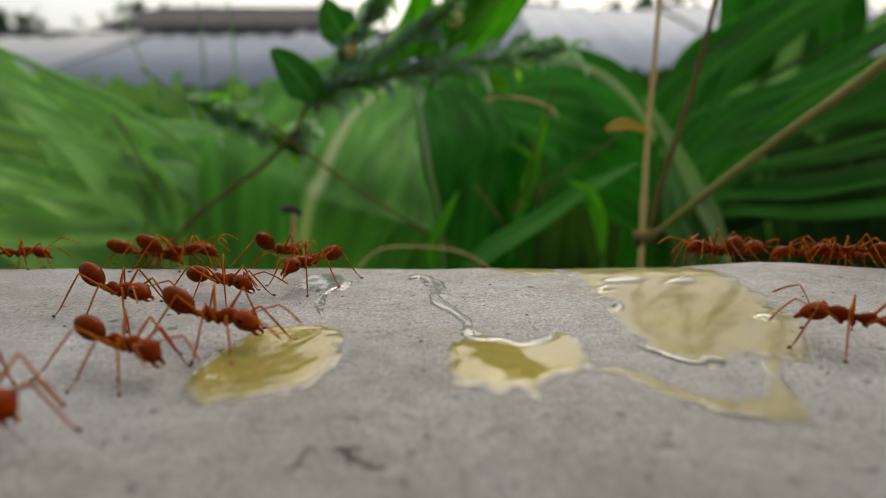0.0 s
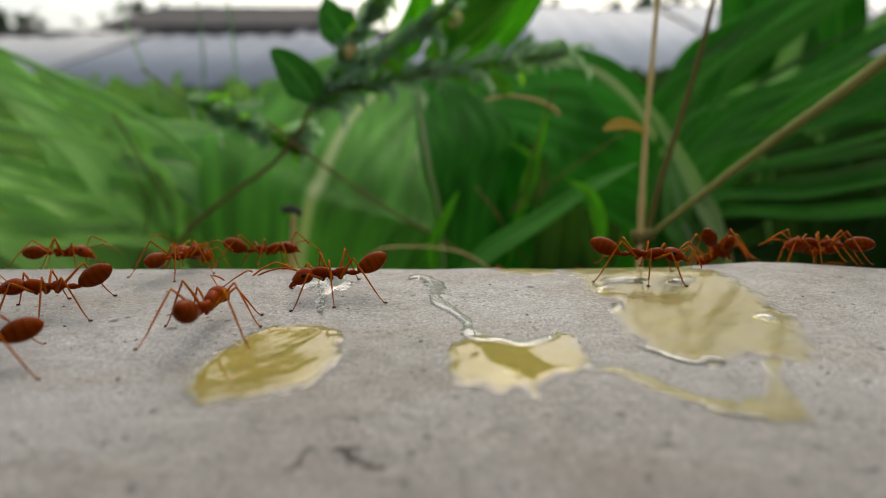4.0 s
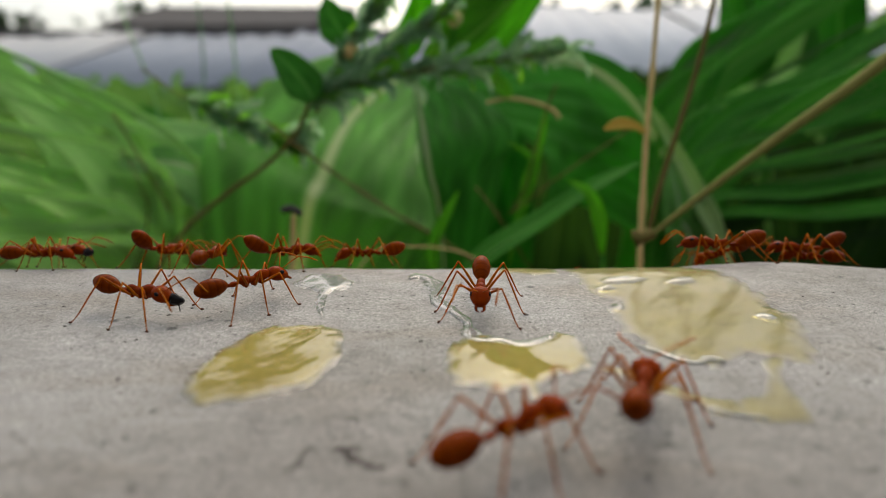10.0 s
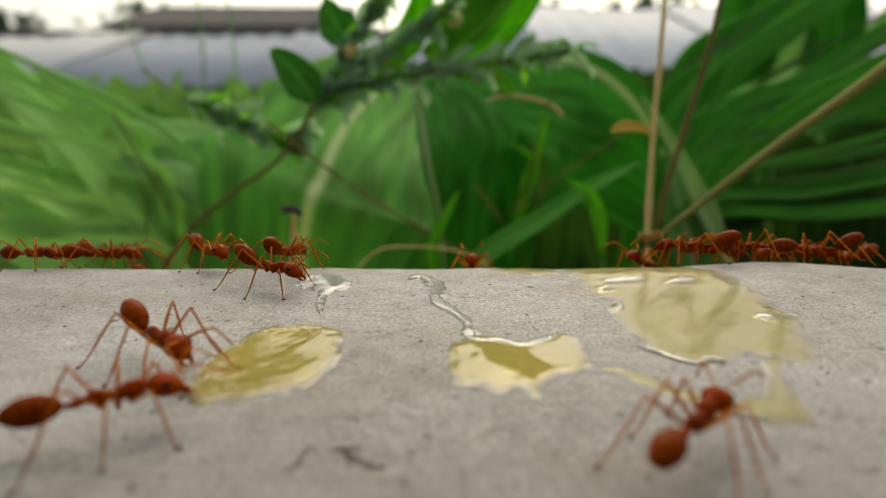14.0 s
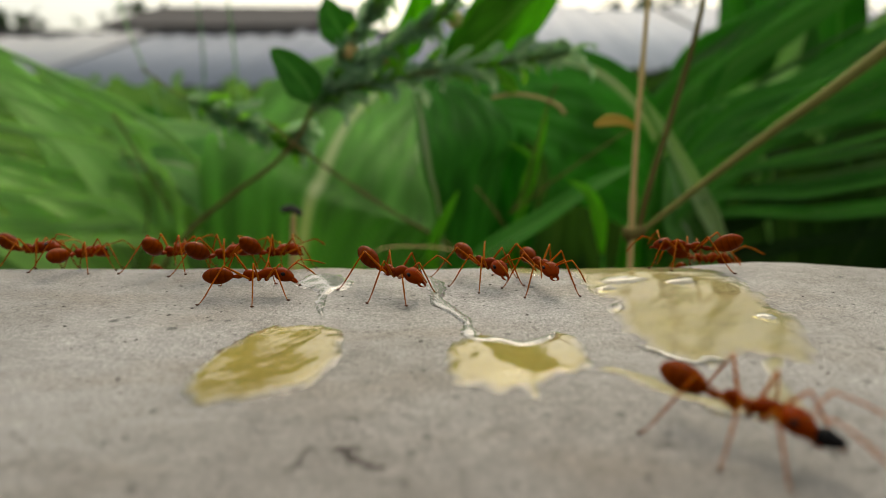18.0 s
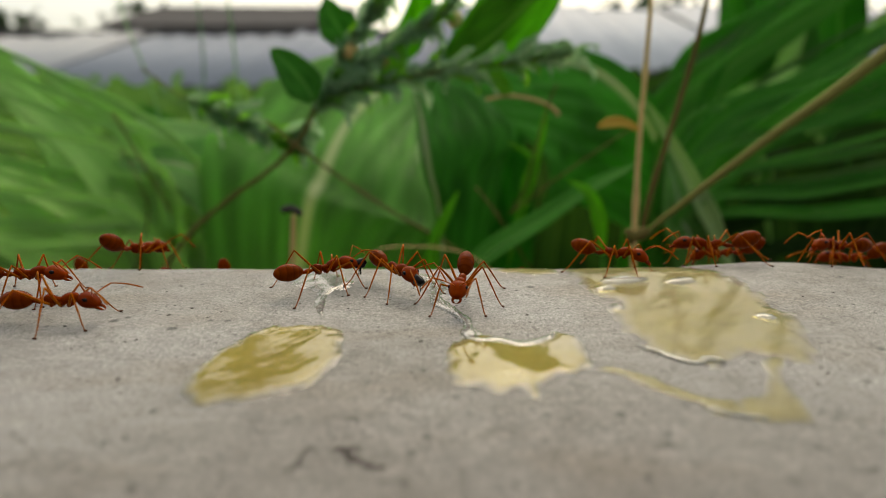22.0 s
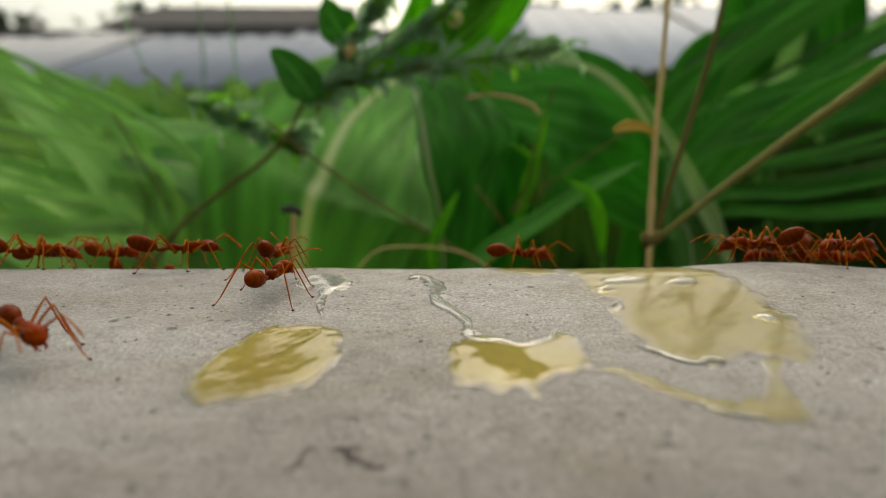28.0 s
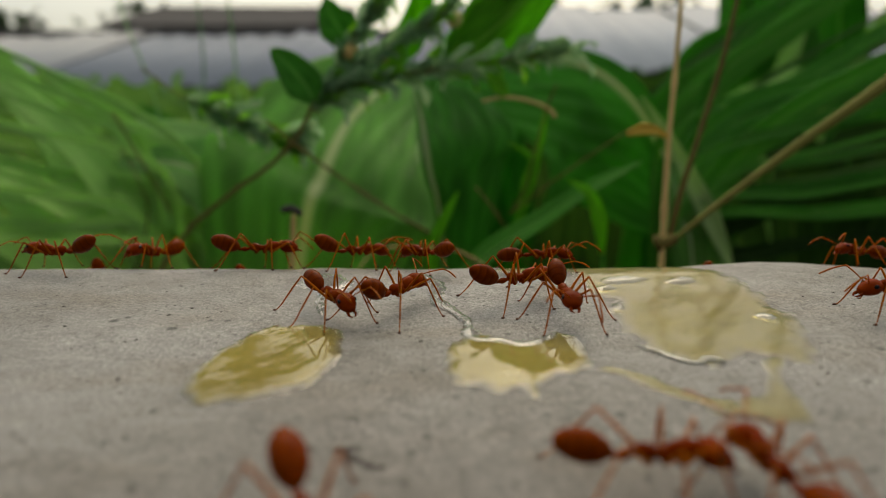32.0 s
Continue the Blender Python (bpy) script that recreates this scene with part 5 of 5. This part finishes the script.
    crawl(ants[5], 5, [(0, -26.8, 33.6, -34), (1, -20.4, 34.5, -361), (2, 8.6, 57.4, -52), (3, -8.4, 58.1, -41), (6, -17.3, 62.8, -25), (7, -17.5, 63.9, -32), (8, -16.8, 63.9, -23), (9, -16.6, 60.1, -309), (10, 3.4, 54.7, -94), (11, -0.7, 32.9, 47), (12, -5.3, 30.8, -267), (13, -0.1, 36.6, -267), (14, -20.1, 42.3, -42)]
          + [(17, -34.9, 50.5, 58), (18, -30.7, 69.8, -278), (19, -29.8, 75.6, 33), (20, -41.9, 74.6, 9), (21, -38.8, 75.9, 41), (22, -40, 90.2, 95), (23, -32.4, 79.4, 162), (24, -32, 79.2, -27), (25, -26.9, 74.1, -28), (28, -40.6, 75.6, -24), (29, -40.1, 71.8, 76), (30, -36.8, 71.6, -275), (31, -42.3, 74.6, 31), (32, -35, 73.6, -106)])
    crawl(ants[6], 6, [(0, -19.3, 73.8, 75), (1, -19.9, 92.4, 92), (2, -20.5, 92.4, 92), (3, -21, 76.1, 47), (6, -22.6, 70.9, -130), (7, -12.4, 66, -59), (8, -6, 63.8, -20), (9, -6.6, 92.4, 91), (10, -7.2, 92.4, 91), (11, -7.8, 92.4, 91), (12, -8.4, 92.4, 91), (13, -9, 92.4, 91), (14, -9.6, 92.4, 91)]
          + [(17, -10.2, 92.4, 91), (18, -10.8, 92.4, 91), (19, -11.4, 92.4, 91), (20, -25.2, 75.6, 41), (21, -24.1, 67.8, -298), (22, -35.5, 71.9, 71), (23, -28.4, 68.9, -78), (24, -26.9, 68.9, 42), (25, -21.6, 69.9, -299), (28, -30, 70.4, -336), (29, -22.9, 76.1, -43), (30, -28.1, 69.7, -289), (31, -35.8, 67.8, -27), (32, -21, 71.4, 19)])
    crawl(ants[7], 7, [(0, -20.9, 58.2, -31), (1, -41, 70, -281), (2, -33.4, 70.6, -336), (3, -31, 68.2, -285), (6, -25.3, 67.9, -294), (7, -30.9, 74.6, 75), (8, -28.8, 69.2, -335), (9, -28.1, 72.4, -28), (10, -26, 69.1, 90), (11, -29.6, 63.5, -274), (12, -34.5, 70.6, -110), (13, -44.9, 66.7, 160), (14, -47.3, 70.9, -18)]
          + [(17, -26.2, 59.3, 27), (18, -18.1, 59.5, -357), (19, -17.7, 58.5, -372), (20, -18.4, 63, -371), (21, -17.8, 60.5, -2), (22, -32.7, 51.6, -362), (23, -35.2, 49.2, -17), (24, -21.7, 25.5, 169), (25, -37.1, 25.5, 180), (28, -37.1, 25.5, 180), (29, -37.1, 25.5, 180), (30, -37.1, 25.5, 180), (31, -37.1, 25.5, 180), (32, -37.1, 25.5, 180)])
    crawl(ants[8], 8, [(0, -22.2, 41.4, -29), (1, 11.8, 28.6, 344), (2, 3.2, 24.7, -213), (3, -27.6, 41.1, -79), (6, -50.8, 41.1, 180), (7, -50.8, 41.1, 180), (8, -50.8, 41.1, 180), (9, -50.8, 41.1, 180), (10, -50.8, 41.1, 180), (11, -35.4, 45.9, 167), (12, -54.4, 45.9, 180), (13, -54.4, 45.9, 180), (14, -54.4, 45.9, 180)]
          + [(17, -54.4, 45.9, 180), (18, -54.4, 45.9, 180), (19, -54.4, 45.9, 180), (20, -54.4, 45.9, 180), (21, -54.4, 45.9, 180), (22, -54.4, 45.9, 180), (23, -54.4, 45.9, 180), (24, -54.4, 45.9, 180), (25, -54.4, 45.9, 180), (28, -54.4, 45.9, 180), (29, -54.4, 45.9, 180), (30, -33, 54.8, 50), (31, -34.1, 58.6, -306), (32, -9.6, 52.7, -54)])
    crawl(ants[9], 9, [(0, -13.8, 63.3, -118), (1, 22.1, 34.2, -226), (2, 30.5, 38.6, 198), (3, 45, 38.6, 0), (6, 45, 38.6, 0), (7, 13.1, 25.3, -14), (8, 8.5, 21, -115), (9, 15.7, 28.9, -223), (10, 3.8, 29.7, 37), (11, 16.2, 22.3, 80), (12, 8.6, 29.1, -246), (13, 13.4, 30.2, 48), (14, 13.4, 30.2, 48)]
          + [(17, 12.6, 62.3, -29), (18, 9.9, 62, -78), (19, 13.3, 62.7, -63), (20, 1, 63.3, -138), (21, 1.1, 64.6, -142), (22, 2.3, 90.2, 87), (23, 2.3, 74.8, -116), (24, 3.5, 90.2, 86), (25, 8.4, 67.9, 53), (28, 10.2, 76.6, 27), (29, 29.5, 35.4, -275), (30, 9.9, 43.2, 141), (31, 43.7, 70.9, -161), (32, 39.3, 52.5, -172)])
    crawl(ants[10], 10, [(0, -6.4, 92.4, 90), (1, -7.6, 92.4, 90), (2, -8.8, 92.4, 90), (3, -10, 92.4, 90), (6, -11.2, 92.4, 90), (7, -12.4, 92.4, 90), (8, -13.6, 92.4, 90), (9, -14.8, 92.4, 90), (10, -16, 92.4, 90), (11, -25.5, 71.3, -336), (12, -27.8, 72.4, -29), (13, -16.6, 59.3, -32), (14, -17.1, 61.6, -30)]
          + [(17, -4.3, 61.3, -50), (18, -4.8, 60.2, -42), (19, -4.6, 60.2, -44), (20, -5, 59.5, -52), (21, -5.1, 59.2, -49), (22, 1.7, 56.4, -98), (23, -4.4, 57.9, 50), (24, -5.9, 64.6, -38), (25, -5.6, 65.4, -48), (28, -18.6, 68.4, 89), (29, -12.4, 67, 63), (30, -16.1, 61.1, -170), (31, -3.7, 53.9, 35), (32, -3.9, 54.8, 58)])
    crawl(ants[11], 11, [(0, -2.3, 94.6, 103), (1, -2.9, 94.6, 103), (2, -3.5, 94.6, 103), (3, -4.1, 94.6, 103), (6, -4.7, 94.6, 103), (7, -5.3, 94.6, 103), (8, -5.9, 94.6, 103), (9, -6.5, 94.6, 103), (10, -7.1, 94.6, 103), (11, -7.7, 94.6, 103), (12, -8.3, 94.6, 103), (13, -8.9, 94.6, 103), (14, -9.5, 94.6, 103)]
          + [(17, -10.1, 94.6, 103), (18, -10.7, 94.6, 103), (19, -11.3, 94.6, 103), (20, -11.9, 94.6, 103), (21, -12.5, 94.6, 103), (22, -13.1, 94.6, 103), (23, -13.7, 94.6, 103), (24, -14.3, 94.6, 103), (25, -14.9, 94.6, 103), (28, -15.5, 94.6, 103), (29, -16.1, 94.6, 103), (30, -16.7, 94.6, 103), (31, -17.3, 94.6, 103), (32, -17.9, 94.6, 103)])
    crawl(ants[12], 12, [(0, -17.5, 46.7, -24), (1, -17.1, 46.6, -32), (2, -17.4, 47.1, -35), (3, -17.8, 48, -36), (6, -23.6, 53.2, -168), (7, -23.6, 47.2, -49), (8, -8.5, 50.1, -114), (9, 11.3, 36.4, 95), (10, 11.7, 34.3, 68), (11, 11.7, 34.3, 68), (12, 3.1, 33.3, 47), (13, -1.9, 48.3, -40), (14, -26.6, 70.2, -48)]
          + [(17, -23.8, 73.2, -40), (18, -24.1, 68, -295), (19, -29.1, 66, -301), (20, -29.8, 68.2, -289), (21, -30.4, 70.9, 42), (22, -30.4, 88, 90), (23, -30.9, 72.7, 32), (24, -38.3, 71.2, 44), (25, -43, 68, 94), (28, -47.9, 71.7, 38), (29, -47.9, 88, 90), (30, -47.9, 88, 90), (31, -47.9, 88, 90), (32, -47.9, 88, 90)])
    crawl(ants[13], 13, [(0, 5.8, 90.2, 90), (1, 6.4, 90.2, 90), (2, 7, 90.2, 90), (3, 7.6, 90.2, 90), (6, 8.2, 90.2, 90), (7, 2.7, 77.5, -92), (8, 10.5, 66.3, -18), (9, 27.9, 69.7, -152), (10, 32.4, 72.7, -187), (11, 22.5, 76.5, -136), (12, 23.1, 90.2, 87), (13, 32.1, 72.1, -152), (14, 29.6, 73.3, 143)]
          + [(17, 20.7, 67, 94), (18, 28, 69.9, 143), (19, 32.7, 72.1, -152), (20, 39.6, 71.7, 162), (21, 32.6, 71.4, 162), (22, 31, 71.4, 173), (23, 35.4, 68.1, -161), (24, 29.4, 70.9, 151), (25, 29.6, 70.5, -152), (28, 41.7, 75.6, -154), (29, 41.4, 75.6, 136), (30, 42, 90.2, 88), (31, 44.6, 77.3, -161), (32, 45.2, 90.2, 87)])
    crawl(ants[14], 14, [(0, 9.9, 92.4, 90), (1, 11.1, 92.4, 90), (2, 12.3, 92.4, 90), (3, 13.5, 92.4, 90), (6, 14.7, 92.4, 90), (7, 15.9, 92.4, 90), (8, 17.1, 92.4, 90), (9, 18.3, 92.4, 90), (10, 19.5, 92.4, 90), (11, 20.7, 92.4, 90), (12, 21.9, 92.4, 90), (13, 23.1, 92.4, 90), (14, 25.6, 79.2, -128)]
          + [(17, 25.1, 74.6, 174), (18, 26.3, 92.4, 86), (19, 26.2, 75.6, 141), (20, 21.8, 66.8, 112), (21, 17.3, 75.1, -55), (22, 18.5, 92.4, 86), (23, 19.7, 92.4, 86), (24, 20.9, 92.4, 86), (25, 22.1, 92.4, 86), (28, 23.3, 92.4, 86), (29, 24.5, 92.4, 86), (30, 25.7, 92.4, 86), (31, 26.9, 92.4, 86), (32, 28.1, 92.4, 86)])
    crawl(ants[15], 15, [(0, 11, 94.6, 115), (1, 9.8, 94.6, 115), (2, 8.6, 94.6, 115), (3, 7.4, 94.6, 115), (6, 6.2, 94.6, 115), (7, 5, 94.6, 115), (8, 3.8, 94.6, 115), (9, 2.6, 94.6, 115), (10, 1.4, 94.6, 115), (11, 0.2, 94.6, 115), (12, -1, 94.6, 115), (13, -2.2, 94.6, 115), (14, -3.4, 94.6, 115)]
          + [(17, -4.6, 94.6, 115), (18, -5.8, 94.6, 115), (19, -7, 94.6, 115), (20, -8.2, 94.6, 115), (21, -9.4, 94.6, 115), (22, -10.6, 94.6, 115), (23, -10.8, 76.7, -46), (24, -12, 94.6, 94), (25, -13.2, 94.6, 94), (28, -14.4, 94.6, 94), (29, -15.6, 94.6, 94), (30, -19.1, 59.8, -262), (31, -19.8, 68.2, 82), (32, -2.4, 69.9, 132)])
    crawl(ants[16], 16, [(0, 31.2, 45.4, -211), (1, 30.9, 45.5, -214), (2, 20.4, 54.1, -45), (3, 43.3, 72.1, 170), (6, 46.4, 71.7, 135), (7, 45.4, 70.5, -155), (8, 31.6, 79.6, -202), (9, 36.7, 78.2, -181), (10, 35.5, 79.4, 112), (11, 33.3, 77.7, -194), (12, 32.7, 88, 93), (13, 35.5, 79.1, 98), (14, 33.7, 77.7, -167)]
          + [(17, 33.1, 88, 93), (18, 32.5, 88, 93), (19, 39.1, 78.7, -187), (20, 45.8, 77.5, -170), (21, 46.2, 75.9, 170), (22, 45.8, 71.2, -160), (23, 43.4, 72.7, -189), (24, 50.2, 75.9, -158), (25, 49, 75.6, 151), (28, 46, 70.5, -155), (29, 35.8, 75.6, 172), (30, 35.2, 88, 93), (31, 36.9, 77.9, -165), (32, 36.3, 88, 93)])
    crawl(ants[17], 17, [(0, 19.1, 90.2, 90), (1, 19.1, 90.2, 90), (2, 19.1, 90.2, 90), (3, 19.1, 90.2, 90), (6, 19.1, 90.2, 90), (7, 19.1, 90.2, 90), (8, 19.1, 90.2, 90), (9, 19.1, 90.2, 90), (10, 19.1, 90.2, 90), (11, 11.2, 62.5, -6), (12, 11.2, 90.2, 90), (13, 11.2, 90.2, 90), (14, 11.2, 90.2, 90)]
          + [(17, 11.2, 90.2, 90), (18, 11.2, 90.2, 90), (19, 11.2, 90.2, 90), (20, 11.2, 90.2, 90), (21, 11.2, 90.2, 90), (22, 11.2, 90.2, 90), (23, 11.2, 90.2, 90), (24, 11.2, 90.2, 90), (25, 11.2, 90.2, 90), (28, 11.2, 90.2, 90), (29, 11.2, 90.2, 90), (30, 3.7, 76.2, -64), (31, 3.7, 90.2, 90), (32, 3.7, 90.2, 90)])
    crawl(ants[18], 18, [(0, 23.2, 92.4, 90), (1, 37, 78.1, -232), (2, 35.5, 73.8, -153), (3, 47.1, 77.1, -155), (6, 45, 75.6, -154), (7, 37.6, 70.3, -154), (8, 27.6, 72.4, -186), (9, 33.1, 73.6, 173), (10, 44.4, 75.9, 171), (11, 31.3, 75.6, -187), (12, 49.6, 72.1, -156), (13, 48.6, 70.9, 134), (14, 51.8, 78.8, 190)]
          + [(17, 52.4, 92.4, 87), (18, 53, 92.4, 87), (19, 52.5, 77.8, -170), (20, 53.3, 77.7, -157), (21, 50.1, 78.4, -168), (22, 52.8, 79.4, -186), (23, 52.7, 76.8, -157), (24, 52.7, 78, 189), (25, 51.2, 76.7, 204), (28, 52.1, 79.3, -170), (29, 34.7, 79.7, -153), (30, 14, 73.4, -31), (31, 33.9, 72.7, 172), (32, 10.6, 52.6, -89)])
    crawl(ants[19], 19, [(0, 33.1, 75.6, -154), (1, 33.7, 75.6, -152), (2, 29.6, 69.7, -152), (3, 31.4, 75.9, -187), (6, 43, 77.8, 111), (7, 46.9, 80.8, -25), (8, 48.1, 94.6, 85), (9, 49.3, 94.6, 85), (10, 50.5, 94.6, 85), (11, 51.7, 94.6, 85), (12, 52.9, 94.6, 85), (13, 44.9, 77.3, 191), (14, 45.9, 75.9, 152)]
          + [(17, 45.2, 75.9, 152), (18, 34.5, 80.4, 11), (19, 35.3, 73.6, -164), (20, 37.7, 77.3, -182), (21, 38.3, 77.9, -193), (22, 35.7, 78.6, -194), (23, 36.2, 77.5, 202), (24, 34.2, 78.8, -166), (25, 32.2, 71.2, 138), (28, 36.5, 72.1, 137), (29, 29.9, 72.1, 138), (30, 7.7, 54.3, -72), (31, 22.5, 64.2, 24), (32, 7.3, 57.7, 27)])
    crawl(ants[20], 20, [(0, 36.1, 78.6, -172), (1, 40.9, 70.9, -177), (2, 19.7, 62.8, -144), (3, 18.8, 63.8, -143), (6, 29.1, 70.8, -152), (7, 0.1, 22.2, -145), (8, -2, 21.6, -87), (9, -17.9, 23.5, -255), (10, -17.9, 8, -90), (11, 4.3, 20.5, -99), (12, 4.3, 8, -90), (13, 4.3, 8, -90), (14, 4.3, 8, -90)]
          + [(17, 4.3, 8, -90), (18, 4.3, 8, -90), (19, 11.9, 25.2, 19), (20, 11.9, 8, -90), (21, 11.9, 8, -90), (22, 11.9, 8, -90), (23, 9.7, 28.3, 50), (24, 2.2, 20.5, -103), (25, 2.2, 8, -90), (28, 2.2, 8, -90), (29, 2.2, 8, -90), (30, 2.2, 8, -90), (31, 2.2, 8, -90), (32, -5.2, 21.5, -66)])
    crawl(ants[21], 21, [(0, 47.1, 71.7, 135), (1, 50.1, 73.2, 134), (2, 49.5, 90.2, 92), (3, 48.9, 90.2, 92), (6, 52.7, 77.3, -162), (7, 52.1, 90.2, 93), (8, 51.5, 90.2, 93), (9, 50.9, 90.2, 93), (10, 46.2, 77.7, -174), (11, 48, 71.2, 135), (12, 60.2, 78.8, -352), (13, 36.5, 51.1, 95), (14, 36.1, 72.7, 146)]
          + [(17, 31.3, 79.5, -140), (18, 30.7, 90.2, 93), (19, 27.8, 77.1, -163), (20, 34.4, 75.6, 153), (21, 30.8, 80.2, -159), (22, 30.2, 90.2, 93), (23, 32.6, 75.6, 138), (24, 32, 90.2, 92), (25, 33.6, 79.4, -235), (28, 42.2, 78.3, 180), (29, 38.7, 77.3, -205), (30, 38.1, 90.2, 93), (31, 42, 75.6, 136), (32, 11.2, 69, 9)])
    crawl(ants[22], 22, [(0, 44.9, 77.3, 191), (1, 42.5, 78.2, -184), (2, 38.7, 80.1, -197), (3, 34.3, 79, 135), (6, 36.7, 81.2, 17), (7, 36.7, 92.4, 90), (8, 36.7, 92.4, 90), (9, 36.7, 92.4, 90), (10, 36.7, 92.4, 90), (11, 36.7, 92.4, 90), (12, 36.7, 92.4, 90), (13, 37.7, 75.6, -169), (14, 43.3, 78.2, -170)]
          + [(17, 46.9, 78.1, -169), (18, 46.9, 92.4, 90), (19, 45.2, 70.9, -155), (20, 46.5, 70.9, -155), (21, 25.5, 69.7, -151), (22, 19.2, 68, -32), (23, 22.5, 64.5, -152), (24, 5.1, 28.5, -151), (25, 5.1, 7, -90), (28, 5.1, 7, -90), (29, 5.1, 7, -90), (30, 5.1, 7, -90), (31, 5.1, 7, -90), (32, 10.4, 27.2, 1)])
    crawl(ants[23], 23, [(0, 52.7, 78, 189), (1, 52.9, 78.3, -168), (2, 53.5, 94.6, 88), (3, 54.1, 94.6, 88), (6, 54.7, 94.6, 88), (7, 55.3, 94.6, 88), (8, 55.9, 94.6, 88), (9, 56.5, 94.6, 88), (10, 57.1, 94.6, 88), (11, 57.7, 94.6, 88), (12, 58.3, 94.6, 88), (13, 58.9, 94.6, 88), (14, 59.5, 94.6, 88)]
          + [(17, 60.1, 94.6, 88), (18, 60.7, 94.6, 88), (19, 61.3, 94.6, 88), (20, 61.9, 94.6, 88), (21, 62.5, 94.6, 88), (22, 63.1, 94.6, 88), (23, 45, 80.9, -212), (24, 45.6, 94.6, 87), (25, 46.2, 94.6, 87), (28, 46.8, 94.6, 87), (29, 47.4, 94.6, 87), (30, 48, 94.6, 87), (31, 52.9, 77.8, -163), (32, 51.3, 75.6, -157)])
    crawl(ants[24], 24, [(0, -58.8, 88, -73), (1, -57.6, 88, -73), (2, -23, 72.3, -290), (3, -21.8, 88, 86), (6, -20.6, 88, 86), (7, -19.4, 88, 86), (8, -18.2, 88, 86), (9, -17, 88, 86), (10, -46.4, 74.1, -15), (11, -45.2, 88, 85), (12, -44, 88, 85), (13, -42.8, 88, 85), (14, -41.6, 88, 85)]
          + [(17, -40.4, 88, 85), (18, -39.2, 88, 85), (19, -38, 88, 85), (20, -36.8, 88, 85), (21, -35.6, 88, 85), (22, -11.9, 61.4, 39), (23, -10.7, 88, 87), (24, -9.5, 88, 87), (25, -38.6, 71.8, 71), (28, -37.4, 88, 86), (29, -31.3, 70.8, 47), (30, -30.1, 88, 86), (31, -28.9, 88, 86), (32, -27.7, 88, 86)])
    crawl(ants[25], 25, [(0, 58.8, 90.2, -124), (1, 57.6, 90.2, -124), (2, 56.4, 90.2, -124), (3, 55.2, 90.2, -124), (6, 54, 90.2, -124), (7, 52.8, 90.2, -124), (8, 51.6, 90.2, -124), (9, 50.4, 90.2, -124), (10, -26.7, 53.4, -22), (11, -15.3, 63.9, -30), (12, -16.5, 90.2, 93), (13, -17.7, 90.2, 93), (14, -18.9, 90.2, 93)]
          + [(17, -20.1, 90.2, 93), (18, 16.8, 32, 310), (19, 16.8, 7, -90), (20, 16.8, 7, -90), (21, 16.8, 7, -90), (22, -4.6, 61.1, -56), (23, -5.8, 90.2, 92), (24, -7, 90.2, 92), (25, -8.2, 90.2, 92), (28, -9.4, 90.2, 92), (29, -10.6, 90.2, 92), (30, -11.8, 90.2, 92), (31, -13, 90.2, 92), (32, -14.2, 90.2, 92)])
    sway(straws, [(0, 0, 0), (1, -0.45, 0.1), (2, 0.1, 0), (3, -0.45, 0.1), (6, 0, 0), (7, 0.25, -0.2), (8, -0.4, 0.2), (9, -0.3, 0.2), (11, -0.2, 0.1), (12.5, 0, 0.1),
                  (13, -1.0, 0.5), (13.5, 0.9, 0.1), (14, 1.0, -0.3), (14.5, -0.45, 0.5), (16.5, -2.4, 0.9), (19, -2.1, 0.8), (21, -2.0, 0.7), (22, -1.6, 0.5), (25, -1.7, 0.6),
                  (25.6, 3.3, 0), (27.5, 2.1, -0.3), (29, 1.0, 0), (30, 1.0, 0), (31, 3.0, -0.5), (32, 4.2, -0.9)])
    sway(top_leaf, [(0, -4.5, 0), (6, 0.2, 0), (9, -0.8, 0), (12.5, -0.5, 0), (13, -4.6, 1), (14, -1, 0), (17, 1, 0), (19, 5.2, -0.5), (23, 4.0, -0.3), (25, 3.0, 0), (28, -3.5, 0), (32, 3.0, 0)])
    sway(tip_twig, [(0, -0.7, -0.3), (6, 0, 0), (9, 0, -0.5), (12.5, 0, -0.9), (13, -2.8, -0.4), (14, 0.5, 0), (17, -2.0, 0.5), (18, 1.3, 0.4), (19, 2.6, 0.3), (21, 0, 0), (25, -0.4, 0), (28, -5.0, 0.3), (30, -1.4, 0.9), (32, -1, -0.4)])
    sway(weed_up, [(0, -0.4, 0.2), (2, -0.8, 1.2), (3.5, 0.4, -0.7), (6, 0, 0), (9, 0, 0.3), (12.5, 0.4, -0.5), (13, -2.5, 2.5), (14, 1.0, -0.3), (17, 0, 0), (19, 2.0, -1), (25, 0, 0), (28, -1.5, 0.5), (32, 1.0, 0)])


motions()
